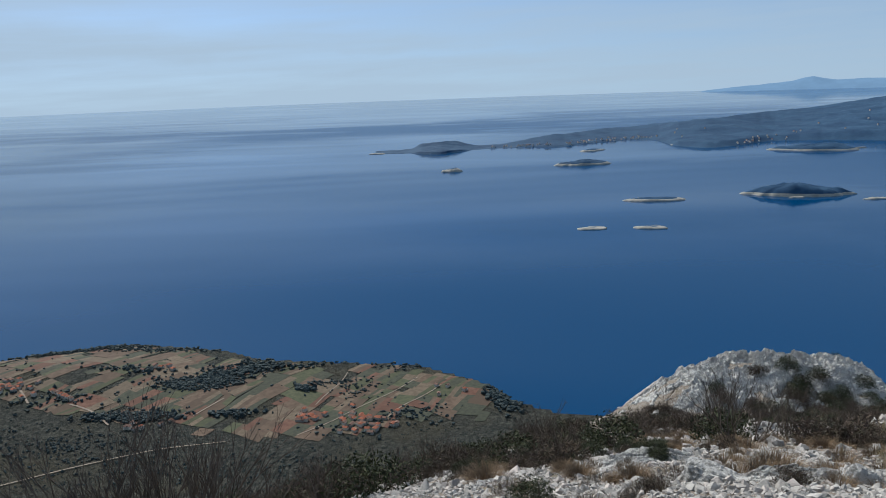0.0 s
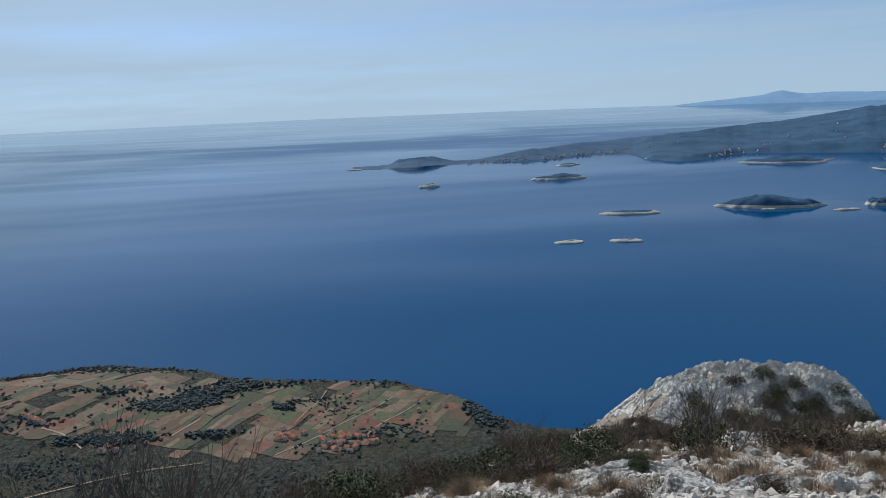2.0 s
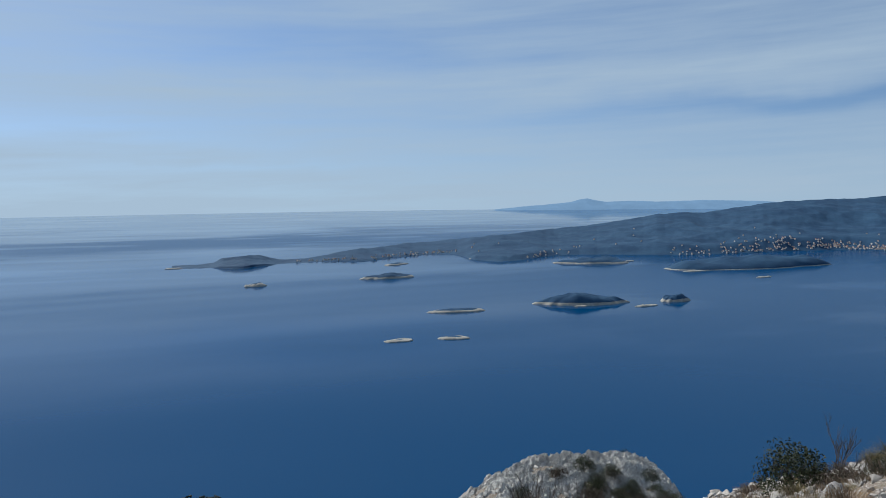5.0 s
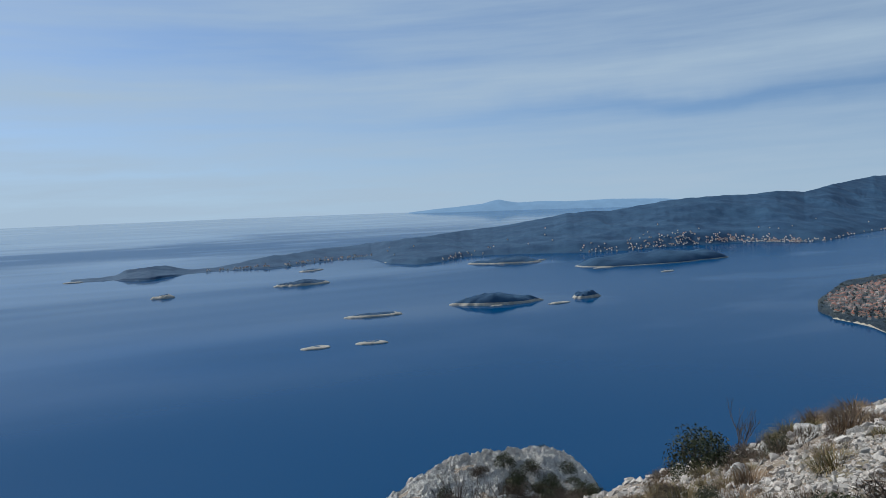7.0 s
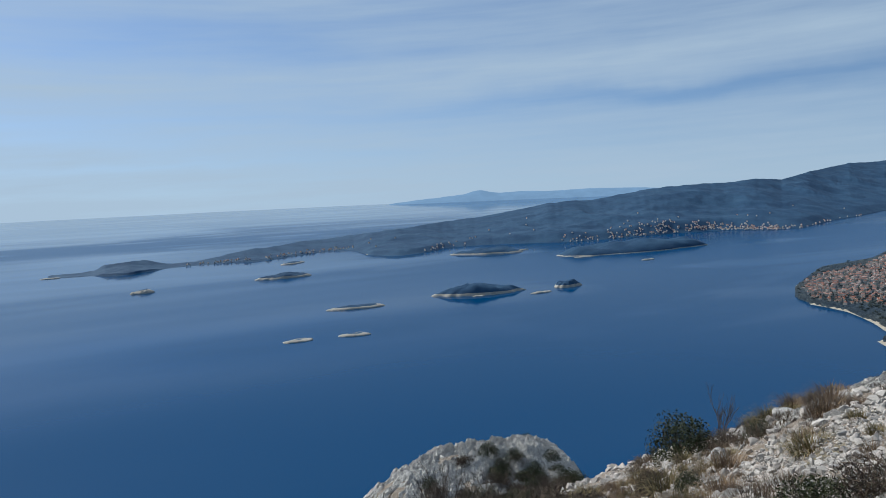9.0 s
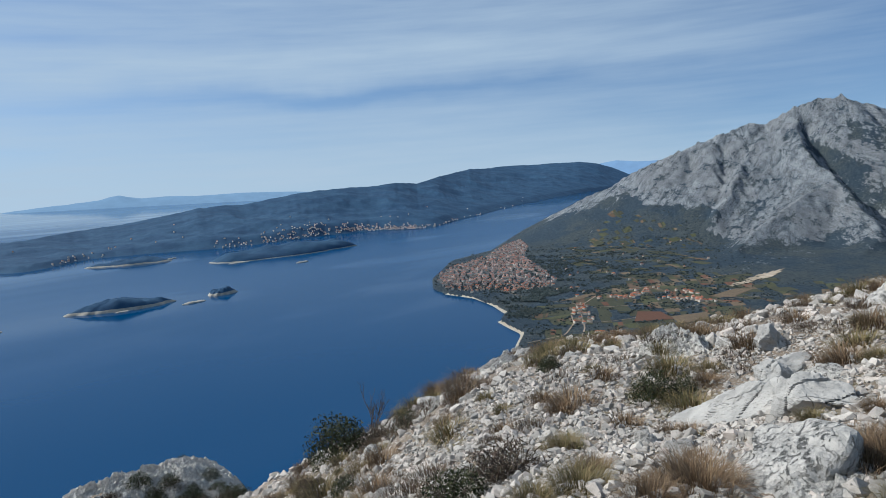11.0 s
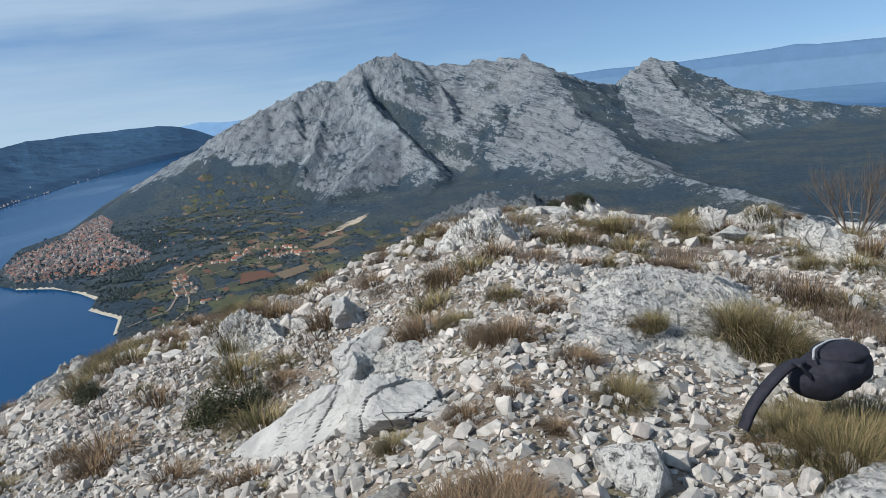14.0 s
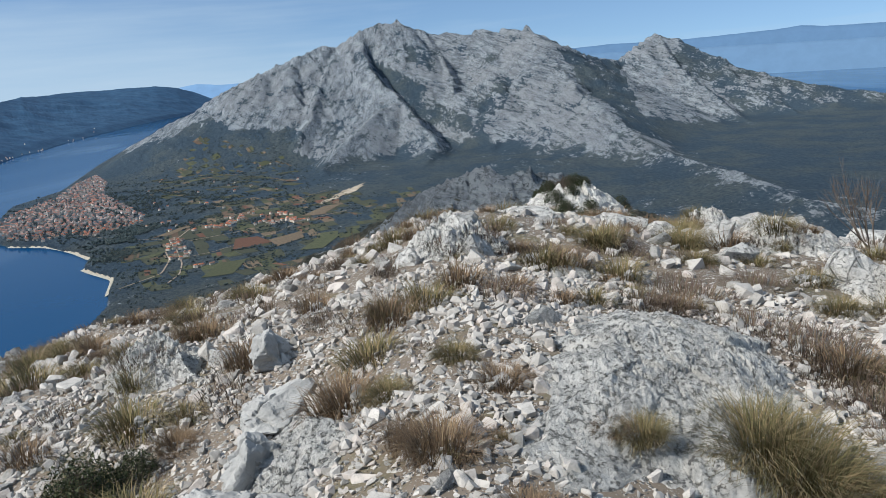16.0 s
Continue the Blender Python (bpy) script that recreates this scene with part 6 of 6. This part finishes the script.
for x, y, w in ((8.97, .01, .95), (10.88, 1.24, .75), (9.59, -2.0, 1.25), (9.3, -1.4, .9), (8.3, -2.55, 1.1), (7.6, -2.75, 1.0), (7.0, -2.75, .9), (6.5, -2.6, .8), (3.15, .12, .8), (3.3, .25, .75), (3.2, -.02, .6), (9.09, 1.62, .65), (10.89, 5.44, .6), (9.18, -1.59, .85), (8.78, -2.35, 1.0), (7.98, -2.65, .95), (7.23, -2.75, .9), (2.95, .1, .62), (8.93, 7.28, 1.2), (8.4, 6.6, .9),
                (10.4, -2.9, .9), (12.2, -1.6, 1.1), (11.6, -.6, .9), (13.0, 2.4, .9), (12.8, 5.6, .9), (14.5, 7.0, .9), (6.6, -2.9, .8), (5.3, .95, .4), (3.6, .55, .3)):
    heath(x, y, w)
for x, y, w in ((9.6, 11.6, 1.75), (9.41, 9.37, .65), (5.43, 7.02, .5), (2.91, 2.99, .62), (6.87, 2.96, .66), (7.15, 2.7, .4), (8.3, 5.26, .45)):
    bush(x, y, w)
brown_bush(3.33, 2.8, .65)
brown_bush(9.9, 10.6, .9)
bare_shrub(11.4, 12.3, 1.3)
bare_shrub(15.5, -6.6, 1.7)
bare_shrub(13.8, -5.9, 1.5)
FAR_PATCHES, SPRIGS = [], [blades(210, .40, .19, .0075, .95, 760 + k, 0.2) for k in range(4)]
for k in range(560):
    x, y, r = polar_spot(28, 118, 3.2, 20, 0.75)
    close = math.hypot(x - 2.4, y + 0.3)
    kind = int(FREE.integers(5))
    w = FREE.uniform(.2, .6) * (1 + r / 30) * (0.45 if close < 4.2 else 1)
    if close > 1.8 and math.hypot(x - 7.2, (y + 1.4) * 1.6) > 2.0:
        if kind > 1 and r > 7:
            FAR_PATCHES.append((x, y, w * 1.1))
        else:
            tuft(x, y, w, LITTLE_TUFT) if kind == 0 else brown_tuft(x, y, w, LITTLE_BROWN) if kind == 1 else heath(x, y, w * 1.1)
vs, fs, n = [], [], 0
for k, (x, y, w) in enumerate(FAR_PATCHES):
    v, f = SPRIGS[k % 4]
    a = FREE.uniform(0, 6.28)
    vs.append(v * (w / .85) @ np.array([(math.cos(a), math.sin(a), 0), (-math.sin(a), math.cos(a), 0), (0, 0, 1)]) + (x, y, floor_at(x, y) + on_rock(x, y) - 0.01))
    fs.append(f + n)
    n += len(v)
tagged(link_mesh("low_heath", np.concatenate(vs), np.concatenate(fs), HEATH_MAT), "low dry brown heath spread over the stony slope", "heath", kind="stuff")
for k in range(210):
    x, y, r = polar_spot(-8, 37, 5.5, 17, 0.8)
    if math.degrees(math.atan2(x, y)) > 10 and FREE.random() < 0.6:
        brown_tuft(x, y, FREE.uniform(.25, .5), LITTLE_BROWN)
    else:
        FREE.choice([brown_tuft, heath, heath, brown_bush, bush])(x, y, FREE.uniform(.3, .7))
# the thicket on the seaward slope
for k in range(400):
    b, r = FREE.uniform(-27, 32), 10 + 38 * FREE.random() ** 0.7
    x, y = r * math.sin(radians(b)), r * math.cos(radians(b))
    if fbm(np.array([x / 6]), np.array([y / 6]), 2, 0.5, 111)[0] < 0.40 or (b > 8 and r < 39 and FREE.random() < 0.45):
        continue
    kind = FREE.choice([bush, brown_bush, brown_bush, bare_shrub])
    kind(x, y, FREE.uniform(.8, 1.7), *([True] if kind is bush else []))
for k in range(90):
    x, y = 20 + FREE.normal() * 6.5, 43.8 + FREE.normal() * 2.0
    kind = FREE.choice([bush, brown_bush, bare_shrub, brown_bush])
    kind(x, y, FREE.uniform(1.0, 1.9), *([True] if kind is bush else []))
for x, y, w in ((28.5, 51.0, 1.1), (31.8, 53.8, 1.6), (30.5, 53.5, 2.0), (25.5, 47.9, 1.7), (28.8, 47.6, 1.6), (18.0, 47.6, 1.4), (24.0, 47.3, 1.5), (34.5, 54, 1.6), (26.5, 46.5, 1.4)):
    bush(x, y, w, True)
for k in range(64):
    FREE.choice([bush, bush, brown_bush])(54 + FREE.normal() * 6, -3 + FREE.normal() * 4, FREE.uniform(.8, 1.6))
# tall bare twigs on the slope at the camera's feet
for x, y, top in ((-6.43, 7.05, -2.35), (-6.11, 7.24, -2.25), (-5.77, 7.42, -2.4), (-5.56, 7.52, -2.3), (-5.3, 7.64, -2.75), (-4.94, 7.79, -2.6), (-5.14, 7.71, -3.0), (-6.8, 7.2, -2.8), (-4.4, 8.1, -3.2), (-3.6, 8.6, -3.5), (-5.9, 7.1, -2.7)):
    bare_shrub(x, y, max(0.8, top - floor_at(x, y)) * 1.05)


def build_backpack():
    """A dark rucksack lying on a grass tuft, one strap reaching down to the stones."""
    cloth = mat_simple("dark_navy_cloth", (0.012, 0.012, 0.019), (0.022, 0.022, 0.032), 18, 0.8, 0.004, spec=0.3)
    base = new("backpack")
    bx, by = 4.40, -1.56
    base.matrix_basis = pose(bx, by, floor_at(bx, by) + 0.26, 0, 0, -52) @ Matrix.Scale(0.76, 4)
    d, f = SPHERES[4]
    v = np.sign(d) * np.abs(d) ** 0.72 * (.33, .185, .115)
    v[:, 2] += 0.13 + 0.03 * (fbm(v[:, 0] * 9, v[:, 1] * 9, 3, 0.5, 5) - 0.5) + 0.02 * np.sin(v[:, 0] * 30 + v[:, 1] * 14)
    part = link_mesh("body", v, f, cloth, base)
    w = d * (.20, .17, .06)
    w[:, 2] += 0.235
    w[:, 0] += 0.10
    link_mesh("front_pocket", w, f, cloth, base)

    def band(name, pts, width, thick, material):
        p = np.array(pts, float)
        t = np.linspace(0, len(p) - 1, 26)
        q = np.stack([np.interp(t, range(len(p)), p[:, k]) for k in range(3)], -1)
        for _ in range(4):
            q[1:-1] = (q[:-2] + 2 * q[1:-1] + q[2:]) / 4
        n = np.gradient(q, axis=0)
        side = np.cross(n, (0, 0, 1.0))
        side /= np.linalg.norm(side, axis=1)[:, None]
        up = np.cross(side, n)
        up /= np.linalg.norm(up, axis=1)[:, None]
        ring = np.stack([q - side * width / 2 - up * thick, q + side * width / 2 - up * thick, q + side * width / 2 + up * thick, q - side * width / 2 + up * thick], 1)
        link_mesh(name, ring.reshape(-1, 3), grid_faces(len(q), 4, True), material, base)

    band("shoulder_strap", [(-.26, .05, .26), (-.40, .07, .25), (-.55, .09, .17), (-.68, .12, .05), (-.74, .14, -.09)], .085, .012, cloth)
    band("handle", [(-.34, -.06, .20), (-.40, -.03, .29), (-.34, .05, .27)], .03, .008, cloth)
    band("zip", [(-.24, -.02, .285), (-.1, .06, .30), (.1, .07, .305), (.28, .03, .275)], .014, .004, mat_simple("grey_piping", (0.30, 0.30, 0.31), (0.42, 0.42, 0.43), 20, 0.6))
    tagged(base, "dark navy cloth backpack lying on dry grass", "backpack")


build_backpack()
